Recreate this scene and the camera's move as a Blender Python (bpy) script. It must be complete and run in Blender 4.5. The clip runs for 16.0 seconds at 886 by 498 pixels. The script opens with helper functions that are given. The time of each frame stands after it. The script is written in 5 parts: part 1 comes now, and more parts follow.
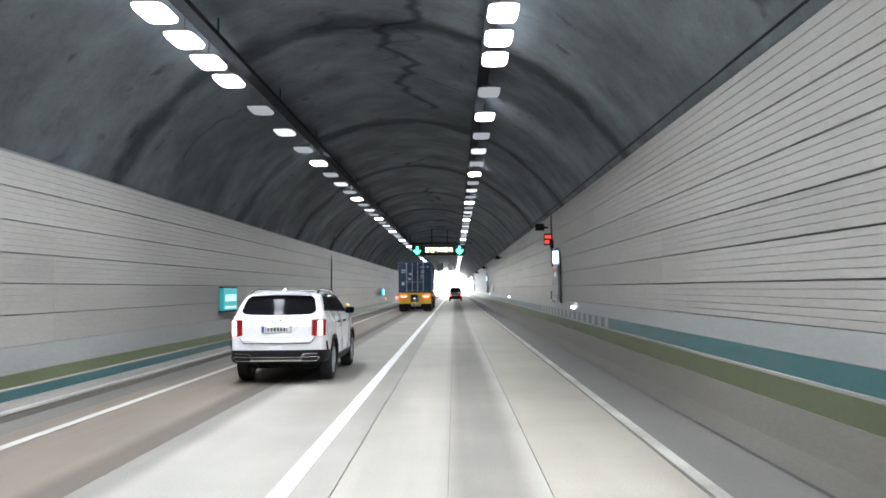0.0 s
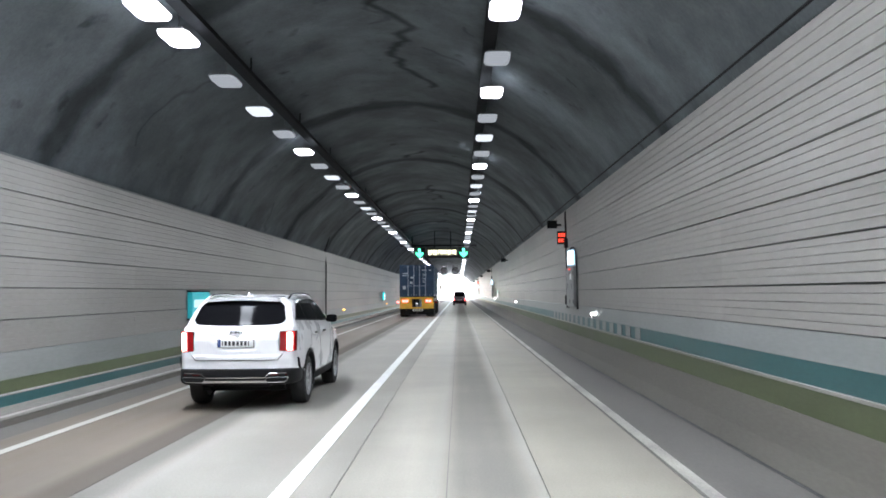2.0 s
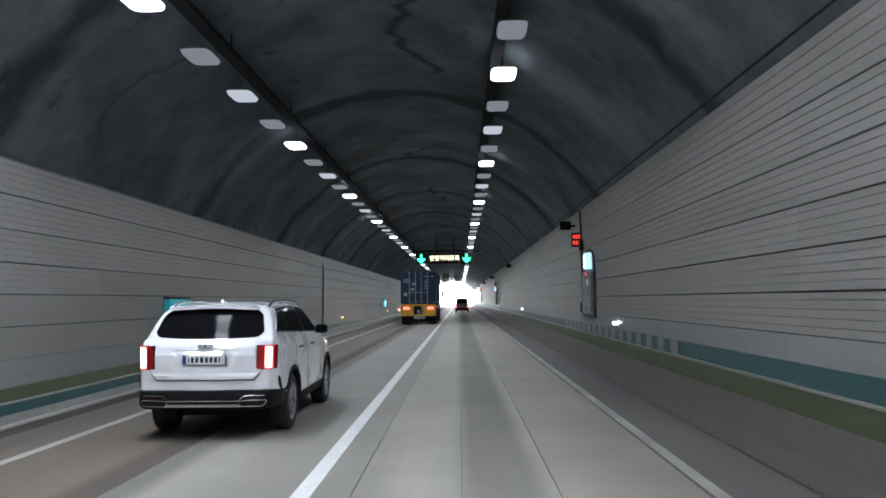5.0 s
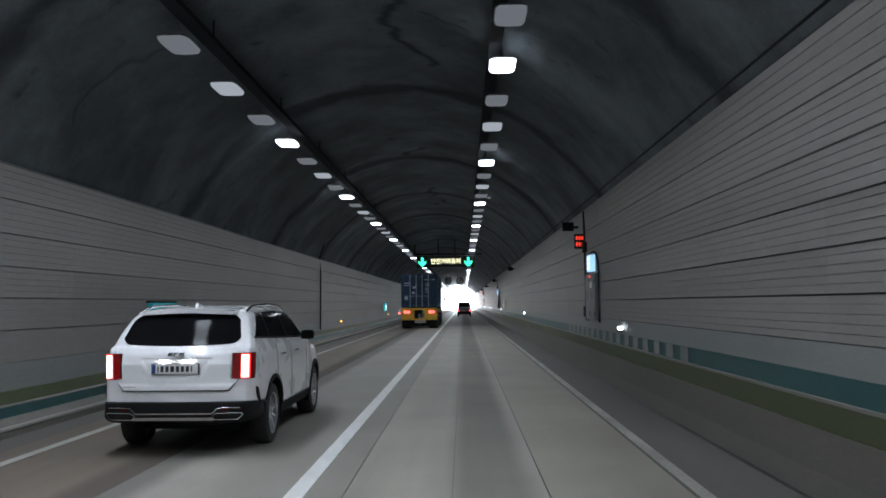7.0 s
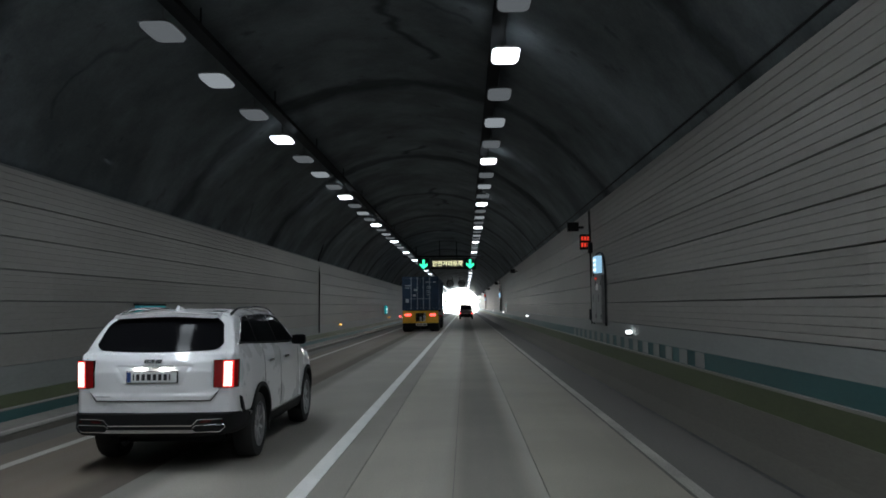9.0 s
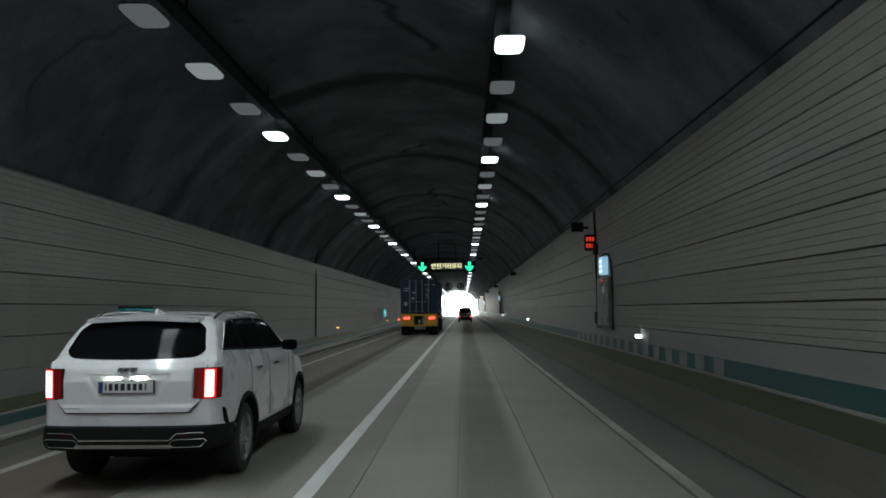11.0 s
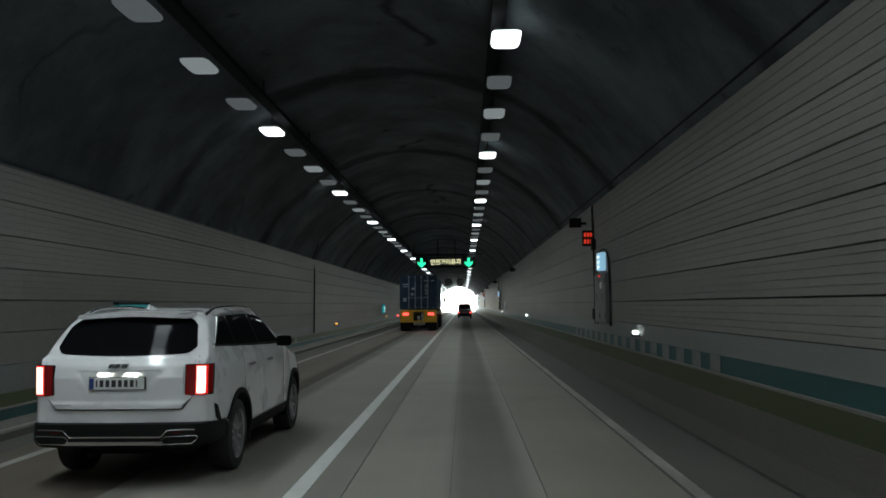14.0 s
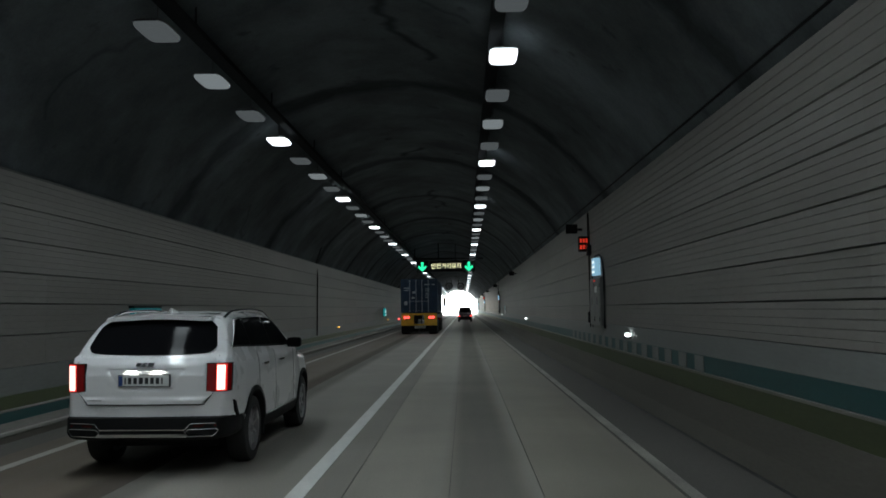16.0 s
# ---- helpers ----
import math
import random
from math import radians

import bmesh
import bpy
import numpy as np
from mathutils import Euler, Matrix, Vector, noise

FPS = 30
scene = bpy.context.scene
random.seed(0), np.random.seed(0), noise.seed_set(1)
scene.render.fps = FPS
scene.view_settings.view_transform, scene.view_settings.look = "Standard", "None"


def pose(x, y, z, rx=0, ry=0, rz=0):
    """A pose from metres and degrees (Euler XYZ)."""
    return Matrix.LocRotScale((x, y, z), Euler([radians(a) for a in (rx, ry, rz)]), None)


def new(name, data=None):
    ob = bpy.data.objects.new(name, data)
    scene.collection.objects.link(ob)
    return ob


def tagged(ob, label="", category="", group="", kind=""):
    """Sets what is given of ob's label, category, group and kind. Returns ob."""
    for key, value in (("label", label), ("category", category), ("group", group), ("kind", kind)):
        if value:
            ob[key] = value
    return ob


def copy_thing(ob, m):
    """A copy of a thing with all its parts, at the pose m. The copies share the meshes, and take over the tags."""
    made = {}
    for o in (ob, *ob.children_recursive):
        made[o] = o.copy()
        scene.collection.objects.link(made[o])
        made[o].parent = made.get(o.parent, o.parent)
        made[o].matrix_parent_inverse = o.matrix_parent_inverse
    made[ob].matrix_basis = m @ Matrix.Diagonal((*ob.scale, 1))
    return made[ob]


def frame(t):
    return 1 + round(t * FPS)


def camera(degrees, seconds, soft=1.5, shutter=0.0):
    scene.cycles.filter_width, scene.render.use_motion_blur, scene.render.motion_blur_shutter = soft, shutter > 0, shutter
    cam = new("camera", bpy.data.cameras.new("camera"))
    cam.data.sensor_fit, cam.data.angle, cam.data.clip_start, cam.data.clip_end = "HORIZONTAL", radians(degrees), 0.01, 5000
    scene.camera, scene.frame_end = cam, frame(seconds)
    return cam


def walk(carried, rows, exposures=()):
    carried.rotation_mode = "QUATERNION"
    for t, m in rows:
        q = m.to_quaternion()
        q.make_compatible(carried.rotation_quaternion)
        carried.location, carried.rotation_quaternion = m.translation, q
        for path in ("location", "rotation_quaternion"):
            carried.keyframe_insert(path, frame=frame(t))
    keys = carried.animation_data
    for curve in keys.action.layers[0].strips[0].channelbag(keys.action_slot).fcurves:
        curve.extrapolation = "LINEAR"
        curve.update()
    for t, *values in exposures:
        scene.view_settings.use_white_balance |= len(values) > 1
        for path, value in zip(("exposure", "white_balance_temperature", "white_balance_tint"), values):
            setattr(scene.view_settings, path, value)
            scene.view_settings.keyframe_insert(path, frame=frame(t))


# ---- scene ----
# ---- camera: held behind a windscreen, 1.69 m over the road, x across, y along the tunnel ----
cam = camera(56.0, 16.0, soft=1.7)
EYE_Z, LEAN = 1.685, -0.54
PATH = [
    (0.0, 1.465, -0.854, 92.72, 0.76),
    (0.5, 1.554, 0.005, 92.86, 0.92),
    (1.0, 1.549, 0.843, 92.88, 0.97),
    (1.5, 1.475, 1.626, 92.93, 0.91),
    (2.0, 1.516, 1.982, 93.01, 1.06),
    (2.5, 1.485, 2.395, 93.16, 1.06),
    (3.0, 1.475, 2.799, 93.22, 1.09),
    (3.5, 1.449, 3.099, 93.36, 1.17),
    (4.0, 1.385, 3.392, 93.44, 1.13),
    (6.5, 1.472, 4.541, 93.61, 1.25),
    (7.0, 1.512, 4.728, 93.74, 1.36),
    (7.5, 1.542, 4.920, 93.76, 1.59),
    (8.0, 1.502, 5.139, 93.83, 1.60),
    (8.5, 1.499, 5.304, 93.81, 1.59),
    (9.0, 1.524, 5.448, 93.93, 1.49),
    (11.5, 1.466, 6.297, 94.14, 1.34),
    (12.0, 1.465, 6.336, 93.91, 1.28),
    (12.5, 1.504, 6.358, 93.90, 1.38),
    (13.0, 1.465, 6.434, 93.86, 1.33),
    (13.5, 1.499, 6.361, 93.87, 1.36),
    (14.0, 1.537, 6.249, 93.86, 1.40),
    (14.5, 1.552, 6.131, 93.91, 1.42),
    (15.0, 1.562, 5.943, 93.91, 1.42),
    (15.5, 1.533, 5.830, 94.02, 1.47),
    (16.0, 1.552, 5.560, 94.10, 1.43),
]
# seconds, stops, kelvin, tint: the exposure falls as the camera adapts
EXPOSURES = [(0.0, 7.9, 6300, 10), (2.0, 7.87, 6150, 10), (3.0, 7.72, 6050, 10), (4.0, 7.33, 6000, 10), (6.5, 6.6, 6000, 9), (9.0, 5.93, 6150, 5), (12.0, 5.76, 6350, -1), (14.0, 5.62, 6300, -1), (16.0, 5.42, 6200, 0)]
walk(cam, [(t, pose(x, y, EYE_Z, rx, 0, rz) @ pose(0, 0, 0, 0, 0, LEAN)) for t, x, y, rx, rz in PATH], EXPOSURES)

# ---- daylight beyond the far portal ----
world = bpy.data.worlds.new("overcast_sky")
scene.world = world
world.use_nodes = True
sky = world.node_tree.nodes.new("ShaderNodeTexSky")
sky.sky_type, sky.sun_disc = "NISHITA", False
sky.sun_elevation, sky.sun_rotation = radians(58), radians(0)
world.node_tree.links.new(sky.outputs[0], world.node_tree.nodes["Background"].inputs[0])
world.node_tree.nodes["Background"].inputs[1].default_value = 0.15
sun = new("sun", bpy.data.lights.new("sun", "SUN"))
sun.data.energy, sun.data.angle, sun.data.color = 4.0, radians(0.6), (1.0, 0.99, 0.98)
sun.matrix_basis = pose(0, 330, 40, -32, 0, 0)

# the sky's light that falls in through the far mouth
mouth = new("portal_daylight", bpy.data.lights.new("portal_daylight", "AREA"))
mouth.data.shape, mouth.data.size, mouth.data.size_y = "RECTANGLE", 8.0, 5.0
mouth.data.energy, mouth.data.color = 150.0, (0.96, 0.98, 1.0)
mouth.matrix_basis = pose(-0.05, 246.5, 3.0, -90, 0, 0)

# ---- the ceiling lamps' light: one lamp for two fixtures near by, for three further on, one dimmer strip for each far row ----
LAMP_ROWS = ((2.23, 5.78, 18.9), (-2.60, 5.50, 24.1))       # x, z, y of one full-power fixture
LAMP_STEP = 2.5          # every fixture of the entrance zone burns at full power; further in every fourth does, every second at half, the rest are dimmed
LAMP_COLOUR = (0.93, 0.97, 1.03)


def ceiling_light(x, y, z, length, watts):
    lamp = new("ceiling_light", bpy.data.lights.new("ceiling_light", "AREA"))
    lamp.data.shape, lamp.data.size, lamp.data.size_y = "RECTANGLE", 0.35, length
    lamp.data.energy, lamp.data.color, lamp.data.spread = watts, LAMP_COLOUR, radians(124)
    lamp.matrix_basis = pose(x, y, z - 0.07)


for (x, z, first), near_watts, next_watts in zip(LAMP_ROWS, (0.62, 0.66), (0.44, 0.54)):
    for k in range(12):
        ceiling_light(x, first - 10.0 - 10.0 / 3 * k, z, 3.2, near_watts)
    for k in range(11):
        ceiling_light(x, first + 5.0 * (k - 1), z, 4.8, next_watts if k < 3 else 0.62 if k < 7 else 0.44)
    ceiling_light(x, 122.0, z, 100.0, 2.4)

# ---- materials ----


def base_mat(name):
    m = bpy.data.materials.new(name)
    m.use_nodes = True
    nt = m.node_tree
    return m, nt, nt.nodes["Principled BSDF"]


def surface(name, colour, rough=0.6, metal=0.0, vary=0.15, scale=3.0, fine=60.0, bump=0.15, coat=0.0, stretch=(1, 1, 1), spec=0.5, random_tone=0.0):
    """Two scales of colour variation, roughness variation and fine relief, in metres."""
    m, nt, bsdf = base_mat(name)
    n, l = nt.nodes, nt.links
    geo = n.new("ShaderNodeNewGeometry")
    mp = n.new("ShaderNodeMapping")
    mp.inputs["Scale"].default_value = stretch
    l.new(geo.outputs["Position"], mp.inputs["Vector"])
    a, b = n.new("ShaderNodeTexNoise"), n.new("ShaderNodeTexNoise")
    a.inputs["Scale"].default_value, a.inputs["Detail"].default_value = scale, 6
    b.inputs["Scale"].default_value, b.inputs["Detail"].default_value = fine, 3
    l.new(mp.outputs[0], a.inputs["Vector"])
    l.new(mp.outputs[0], b.inputs["Vector"])
    mix = n.new("ShaderNodeMath")
    mix.operation = "MULTIPLY_ADD"
    l.new(b.outputs["Fac"], mix.inputs[0])
    mix.inputs[1].default_value = 0.4
    l.new(a.outputs["Fac"], mix.inputs[2])
    rng = n.new("ShaderNodeMapRange")
    rng.inputs["From Min"].default_value, rng.inputs["From Max"].default_value = 0.4, 1.0
    rng.inputs["To Min"].default_value, rng.inputs["To Max"].default_value = 1 - vary, 1 + vary
    l.new(mix.outputs[0], rng.inputs["Value"])
    tone = rng.outputs[0]
    if random_tone:
        info = n.new("ShaderNodeObjectInfo")
        r2 = n.new("ShaderNodeMapRange")
        r2.inputs["To Min"].default_value, r2.inputs["To Max"].default_value = 1 - random_tone, 1 + random_tone
        l.new(info.outputs["Random"], r2.inputs["Value"])
        mul = n.new("ShaderNodeMath")
        mul.operation = "MULTIPLY"
        l.new(tone, mul.inputs[0])
        l.new(r2.outputs[0], mul.inputs[1])
        tone = mul.outputs[0]
    col = n.new("ShaderNodeVectorMath")
    col.operation = "SCALE"
    col.inputs[0].default_value = colour[:3]
    l.new(tone, col.inputs["Scale"])
    l.new(col.outputs[0], bsdf.inputs["Base Color"])
    rr = n.new("ShaderNodeMapRange")
    rr.inputs["To Min"].default_value, rr.inputs["To Max"].default_value = max(0.02, rough * 0.8), min(1, rough * 1.2)
    l.new(a.outputs["Fac"], rr.inputs["Value"])
    l.new(rr.outputs[0], bsdf.inputs["Roughness"])
    bsdf.inputs["Metallic"].default_value = metal
    bsdf.inputs["Specular IOR Level"].default_value = spec
    bsdf.inputs["Coat Weight"].default_value = coat
    bsdf.inputs["Coat Roughness"].default_value = 0.05
    if bump:
        bp = n.new("ShaderNodeBump")
        bp.inputs["Strength"].default_value, bp.inputs["Distance"].default_value = bump, 0.01
        l.new(b.outputs["Fac"], bp.inputs["Height"])
        l.new(bp.outputs[0], bsdf.inputs["Normal"])
    return m


GLOW = 0.105      # all lamps, against daylight


def glow(name, colour, strength, lens=1.0):
    """A lit panel; lens: how pale its unlit face is."""
    m, nt, bsdf = base_mat(name)
    bsdf.inputs["Base Color"].default_value = (*(c * lens for c in colour), 1)
    bsdf.inputs["Emission Color"].default_value = (*colour, 1)
    bsdf.inputs["Emission Strength"].default_value = strength * GLOW
    if lens < 1:
        bsdf.inputs["Roughness"].default_value, bsdf.inputs["Specular IOR Level"].default_value = 0.9, 0.05
    return m


def lining_material():
    """Bare concrete lining: soot, dark leaking rings at the pour joints, wandering seams of damp."""
    m, nt, bsdf = base_mat("sooty_lining_concrete")
    n, l = nt.nodes, nt.links

    def math_node(op, a, b=None, c=None):
        k = n.new("ShaderNodeMath")
        k.operation = op
        for i, v in enumerate((a, b, c)):
            if v is None:
                continue
            if isinstance(v, (int, float)):
                k.inputs[i].default_value = v
            else:
                l.new(v, k.inputs[i])
        return k.outputs[0]

    def noise_tex(scale, detail, vec, rough=0.5):
        k = n.new("ShaderNodeTexNoise")
        k.inputs["Scale"].default_value, k.inputs["Detail"].default_value, k.inputs["Roughness"].default_value = scale, detail, rough
        l.new(vec, k.inputs["Vector"])
        return k.outputs["Fac"]

    def ramp(v, a, b, c, d):
        k = n.new("ShaderNodeMapRange")
        for key, val in (("From Min", a), ("From Max", b), ("To Min", c), ("To Max", d)):
            k.inputs[key].default_value = val
        l.new(v, k.inputs["Value"])
        return k.outputs[0]

    geo = n.new("ShaderNodeNewGeometry")
    pos = geo.outputs["Position"]
    sep = n.new("ShaderNodeSeparateXYZ")
    l.new(pos, sep.inputs[0])
    big, mid, fine = noise_tex(0.35, 4, pos), noise_tex(1.6, 5, pos, 0.6), noise_tex(22, 4, pos)
    wob = math_node("MULTIPLY_ADD", noise_tex(0.9, 4, pos), 1.0, sep.outputs["Y"])
    ring = math_node("PINGPONG", math_node("ADD", wob, 3.2), 4.6)          # distance to the nearest pour joint
    ringw = math_node("MULTIPLY_ADD", noise_tex(0.7, 3, pos), 0.95, -0.12)
    joint = ramp(math_node("SUBTRACT", ring, ringw), -0.18, 0.24, 0.42, 1.0)
    # a crack that wanders along the crown, broken into lengths, and fainter ones on the haunches
    along = n.new("ShaderNodeMapping")
    along.inputs["Scale"].default_value = (0.05, 0.45, 0.05)
    l.new(pos, along.inputs["Vector"])
    crack_x = math_node("MULTIPLY_ADD", noise_tex(1.0, 3, along.outputs[0], 0.5), 3.4, -1.3)
    crack_d = math_node("ABSOLUTE", math_node("SUBTRACT", sep.outputs["X"], crack_x))
    crack = ramp(math_node("ADD", crack_d, math_node("MULTIPLY", ramp(noise_tex(0.21, 1, pos), 0.47, 0.53, 1.0, 0.0), 0.5)), 0.03, 0.16, 0.42, 1.0)
    seam = math_node("ABSOLUTE", math_node("SUBTRACT", noise_tex(0.33, 2.5, pos), 0.5))
    gate = ramp(noise_tex(0.22, 1, pos), 0.56, 0.62, 1.0, 0.0)
    leak = ramp(math_node("ADD", seam, math_node("MULTIPLY", gate, 0.2)), 0.002, 0.016, 0.7, 1.0)
    soot = ramp(noise_tex(0.55, 5, pos, 0.62), 0.40, 0.64, 0.74, 1.1)
    spot = ramp(noise_tex(1.7, 3, pos, 0.5), 0.66, 0.76, 1.0, 0.55)
    blot = math_node("MULTIPLY", math_node("MULTIPLY", ramp(mid, 0.58, 0.72, 1.0, 0.8), spot), ramp(noise_tex(0.8, 6, pos, 0.65), 0.3, 0.7, 0.78, 1.22))
    tone = math_node("MULTIPLY", math_node("MULTIPLY", joint, math_node("MULTIPLY", leak, crack)), math_node("MULTIPLY", blot, math_node("MULTIPLY", soot, ramp(big, 0.25, 0.75, 0.78, 1.22))))
    tone = math_node("MULTIPLY", tone, ramp(fine, 0.3, 0.7, 0.93, 1.07))
    col = n.new("ShaderNodeVectorMath")
    col.operation = "SCALE"
    col.inputs[0].default_value = (0.140, 0.157, 0.165)
    l.new(tone, col.inputs["Scale"])
    l.new(col.outputs[0], bsdf.inputs["Base Color"])
    bsdf.inputs["Roughness"].default_value, bsdf.inputs["Specular IOR Level"].default_value = 0.95, 0.08
    bp = n.new("ShaderNodeBump")
    bp.inputs["Strength"].default_value, bp.inputs["Distance"].default_value = 0.3, 0.02
    l.new(mid, bp.inputs["Height"])
    l.new(bp.outputs[0], bsdf.inputs["Normal"])
    return m


def road_material(name, colour):
    """Worn concrete carriageway: long tyre tracks, a darker oil track in mid lane, small patches."""
    m, nt, bsdf = base_mat(name)
    n, l = nt.nodes, nt.links
    geo = n.new("ShaderNodeNewGeometry")
    mp = n.new("ShaderNodeMapping")
    mp.inputs["Scale"].default_value = (1.0, 0.06, 1.0)
    l.new(geo.outputs["Position"], mp.inputs["Vector"])
    long_noise, patch, fine = (n.new("ShaderNodeTexNoise") for _ in range(3))
    long_noise.inputs["Scale"].default_value, long_noise.inputs["Detail"].default_value = 2.2, 5
    l.new(mp.outputs[0], long_noise.inputs["Vector"])
    patch.inputs["Scale"].default_value, patch.inputs["Detail"].default_value = 0.5, 5
    l.new(geo.outputs["Position"], patch.inputs["Vector"])
    fine.inputs["Scale"].default_value, fine.inputs["Detail"].default_value = 45, 3
    l.new(geo.outputs["Position"], fine.inputs["Vector"])
    sep = n.new("ShaderNodeSeparateXYZ")
    l.new(geo.outputs["Position"], sep.inputs[0])
    # oil track 1.4 to 2.1 m right of the lane line, and its twin in the other lane
    shift = n.new("ShaderNodeMath")
    shift.operation = "ADD"
    shift.inputs[1].default_value = 3.55 * 4 - 1.75
    l.new(sep.outputs["X"], shift.inputs[0])
    mod = n.new("ShaderNodeMath")
    mod.operation = "PINGPONG"
    mod.inputs[1].default_value = 1.775
    l.new(shift.outputs[0], mod.inputs[0])
    track = n.new("ShaderNodeMapRange")
    track.interpolation_type = "SMOOTHSTEP"
    for k, v in (("From Min", 0.2), ("From Max", 0.5), ("To Min", 0.62), ("To Max", 1.0)):
        track.inputs[k].default_value = v
    l.new(mod.outputs[0], track.inputs["Value"])

    def scaled(out, a, b):
        k = n.new("ShaderNodeMapRange")
        k.inputs["From Min"].default_value, k.inputs["From Max"].default_value = 0.3, 0.7
        k.inputs["To Min"].default_value, k.inputs["To Max"].default_value = a, b
        l.new(out, k.inputs["Value"])
        return k.outputs[0]

    def times(a, b):
        k = n.new("ShaderNodeMath")
        k.operation = "MULTIPLY"
        l.new(a, k.inputs[0])
        l.new(b, k.inputs[1])
        return k.outputs[0]

    tone = times(times(scaled(long_noise.outputs["Fac"], 0.82, 1.15), scaled(patch.outputs["Fac"], 0.88, 1.1)),
                 times(scaled(fine.outputs["Fac"], 0.9, 1.1), track.outputs[0]))
    col = n.new("ShaderNodeVectorMath")
    col.operation = "SCALE"
    col.inputs[0].default_value = colour
    l.new(tone, col.inputs["Scale"])
    l.new(col.outputs[0], bsdf.inputs["Base Color"])
    rough = n.new("ShaderNodeMath")          # the polished wheel tracks shine, the oily middle of the lane is dull
    rough.operation = "MULTIPLY_ADD"
    l.new(track.outputs[0], rough.inputs[0])
    rough.inputs[1].default_value = -0.62
    l.new(scaled(long_noise.outputs["Fac"], 1.16, 1.34), rough.inputs[2])
    l.new(rough.outputs[0], bsdf.inputs["Roughness"])
    bp = n.new("ShaderNodeBump")
    bp.inputs["Strength"].default_value, bp.inputs["Distance"].default_value = 0.12, 0.006
    l.new(fine.outputs["Fac"], bp.inputs["Height"])
    l.new(bp.outputs[0], bsdf.inputs["Normal"])
    return m


M_LINING = lining_material()
M_ROAD = road_material("worn_road_concrete", (0.262, 0.243, 0.208))
M_ROAD_GREY = road_material("greyed_road_concrete", (0.222, 0.206, 0.180))
M_ROAD_WARM = road_material("browned_road_concrete", (0.232, 0.212, 0.174))
M_ROAD_BROWN = road_material("oily_brown_road_concrete", (0.108, 0.088, 0.066))
M_SHOULDER = surface("grimy_shoulder_asphalt", (0.096, 0.089, 0.080), 0.75, vary=0.3, scale=1.2, fine=50, stretch=(1, 0.15, 1))
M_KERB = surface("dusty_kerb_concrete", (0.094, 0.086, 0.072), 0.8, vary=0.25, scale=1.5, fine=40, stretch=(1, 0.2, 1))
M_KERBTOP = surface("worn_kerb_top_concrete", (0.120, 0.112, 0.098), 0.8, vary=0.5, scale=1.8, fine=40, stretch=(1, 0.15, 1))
M_GREEN = surface("faded_olive_band_paint", (0.070, 0.084, 0.040), 0.6, vary=0.25, scale=2, fine=30, stretch=(1, 0.3, 1))
M_TEAL = surface("teal_band_paint", (0.024, 0.082, 0.084), 0.5, vary=0.22, scale=2, fine=30, stretch=(1, 0.3, 1))
M_PANEL = surface("grimy_pale_wall_panel", (0.252, 0.238, 0.222), 0.62, vary=0.18, scale=0.8, fine=25, bump=0.05, stretch=(1, 0.25, 1), random_tone=0.05, spec=0.3)
M_WALL = surface("dark_wall_backing", (0.12, 0.12, 0.12), 0.85)
M_BASE = surface("pale_wall_base", (0.215, 0.222, 0.216), 0.6, vary=0.2, scale=1.5, fine=30, stretch=(1, 0.2, 1))
M_LEDGE = surface("pale_ledge_concrete", (0.22, 0.21, 0.19), 0.7, vary=0.25, scale=2, fine=40, stretch=(1, 0.2, 1))
M_LINE = surface("worn_white_line_paint", (0.62, 0.62, 0.60), 0.5, vary=0.15, scale=6, fine=60, stretch=(1, 0.3, 1))
M_EDGE = surface("grubby_edge_line_paint", (0.27, 0.255, 0.225), 0.55, vary=0.6, scale=2.5, fine=60, stretch=(1, 0.3, 1))
M_EDGELEFT = surface("greying_edge_line_paint", (0.34, 0.33, 0.30), 0.5, vary=0.2, scale=4, fine=60, stretch=(1, 0.3, 1))
M_SEAL = surface("black_joint_sealant", (0.03, 0.03, 0.03), 0.6)
M_HOUSING = surface("grey_lamp_housing", (0.10, 0.10, 0.105), 0.5, metal=0.6)
M_TRAY = surface("dark_galvanised_tray", (0.022, 0.023, 0.025), 0.9, spec=0.1)
M_LED = glow("white_led_panel", LAMP_COLOUR, 0.8)
M_LEDHALF = glow("half_power_led_panel", LAMP_COLOUR, 0.042, 0.03)
M_LEDDIM = glow("dimmed_led_panel", LAMP_COLOUR, 0.017, 0.02)
M_BLACK = surface("matt_black_plastic", (0.009, 0.009, 0.0095), 0.7, bump=0.05, spec=0.2)
M_PAINT = surface("white_car_paint", (0.84, 0.84, 0.85), 0.28, vary=0.02, bump=0.0, coat=1.0)
M_GLASS = surface("dark_tinted_glass", (0.006, 0.006, 0.007), 0.06, vary=0.05, bump=0.0, spec=0.035)
M_CHROME = surface("satin_chrome", (0.62, 0.62, 0.63), 0.18, metal=1.0, vary=0.05, bump=0.0)
M_RUBBER = surface("tyre_rubber", (0.02, 0.02, 0.02), 0.8, fine=80)
M_RIM = surface("machined_alloy_rim", (0.55, 0.55, 0.56), 0.32, metal=1.0, vary=0.1)
M_REDLENS = surface("red_lamp_lens", (0.28, 0.006, 0.008), 0.12, vary=0.05, bump=0.0)
M_REDGLOW = glow("lit_red_tail_light", (1.0, 0.50, 0.42), 0.70)
M_REDEDGE = glow("softly_lit_red_lens", (1.0, 0.02, 0.018), 0.10)
M_DARKRED = surface("unlit_reflector_red", (0.06, 0.012, 0.012), 0.2, bump=0.0)
M_PLATEGLOW = glow("plate_lamp_glow", (1.0, 0.97, 0.9), 2.6)
M_PLATE = surface("white_number_plate", (0.75, 0.76, 0.75), 0.4, vary=0.03, bump=0.0)
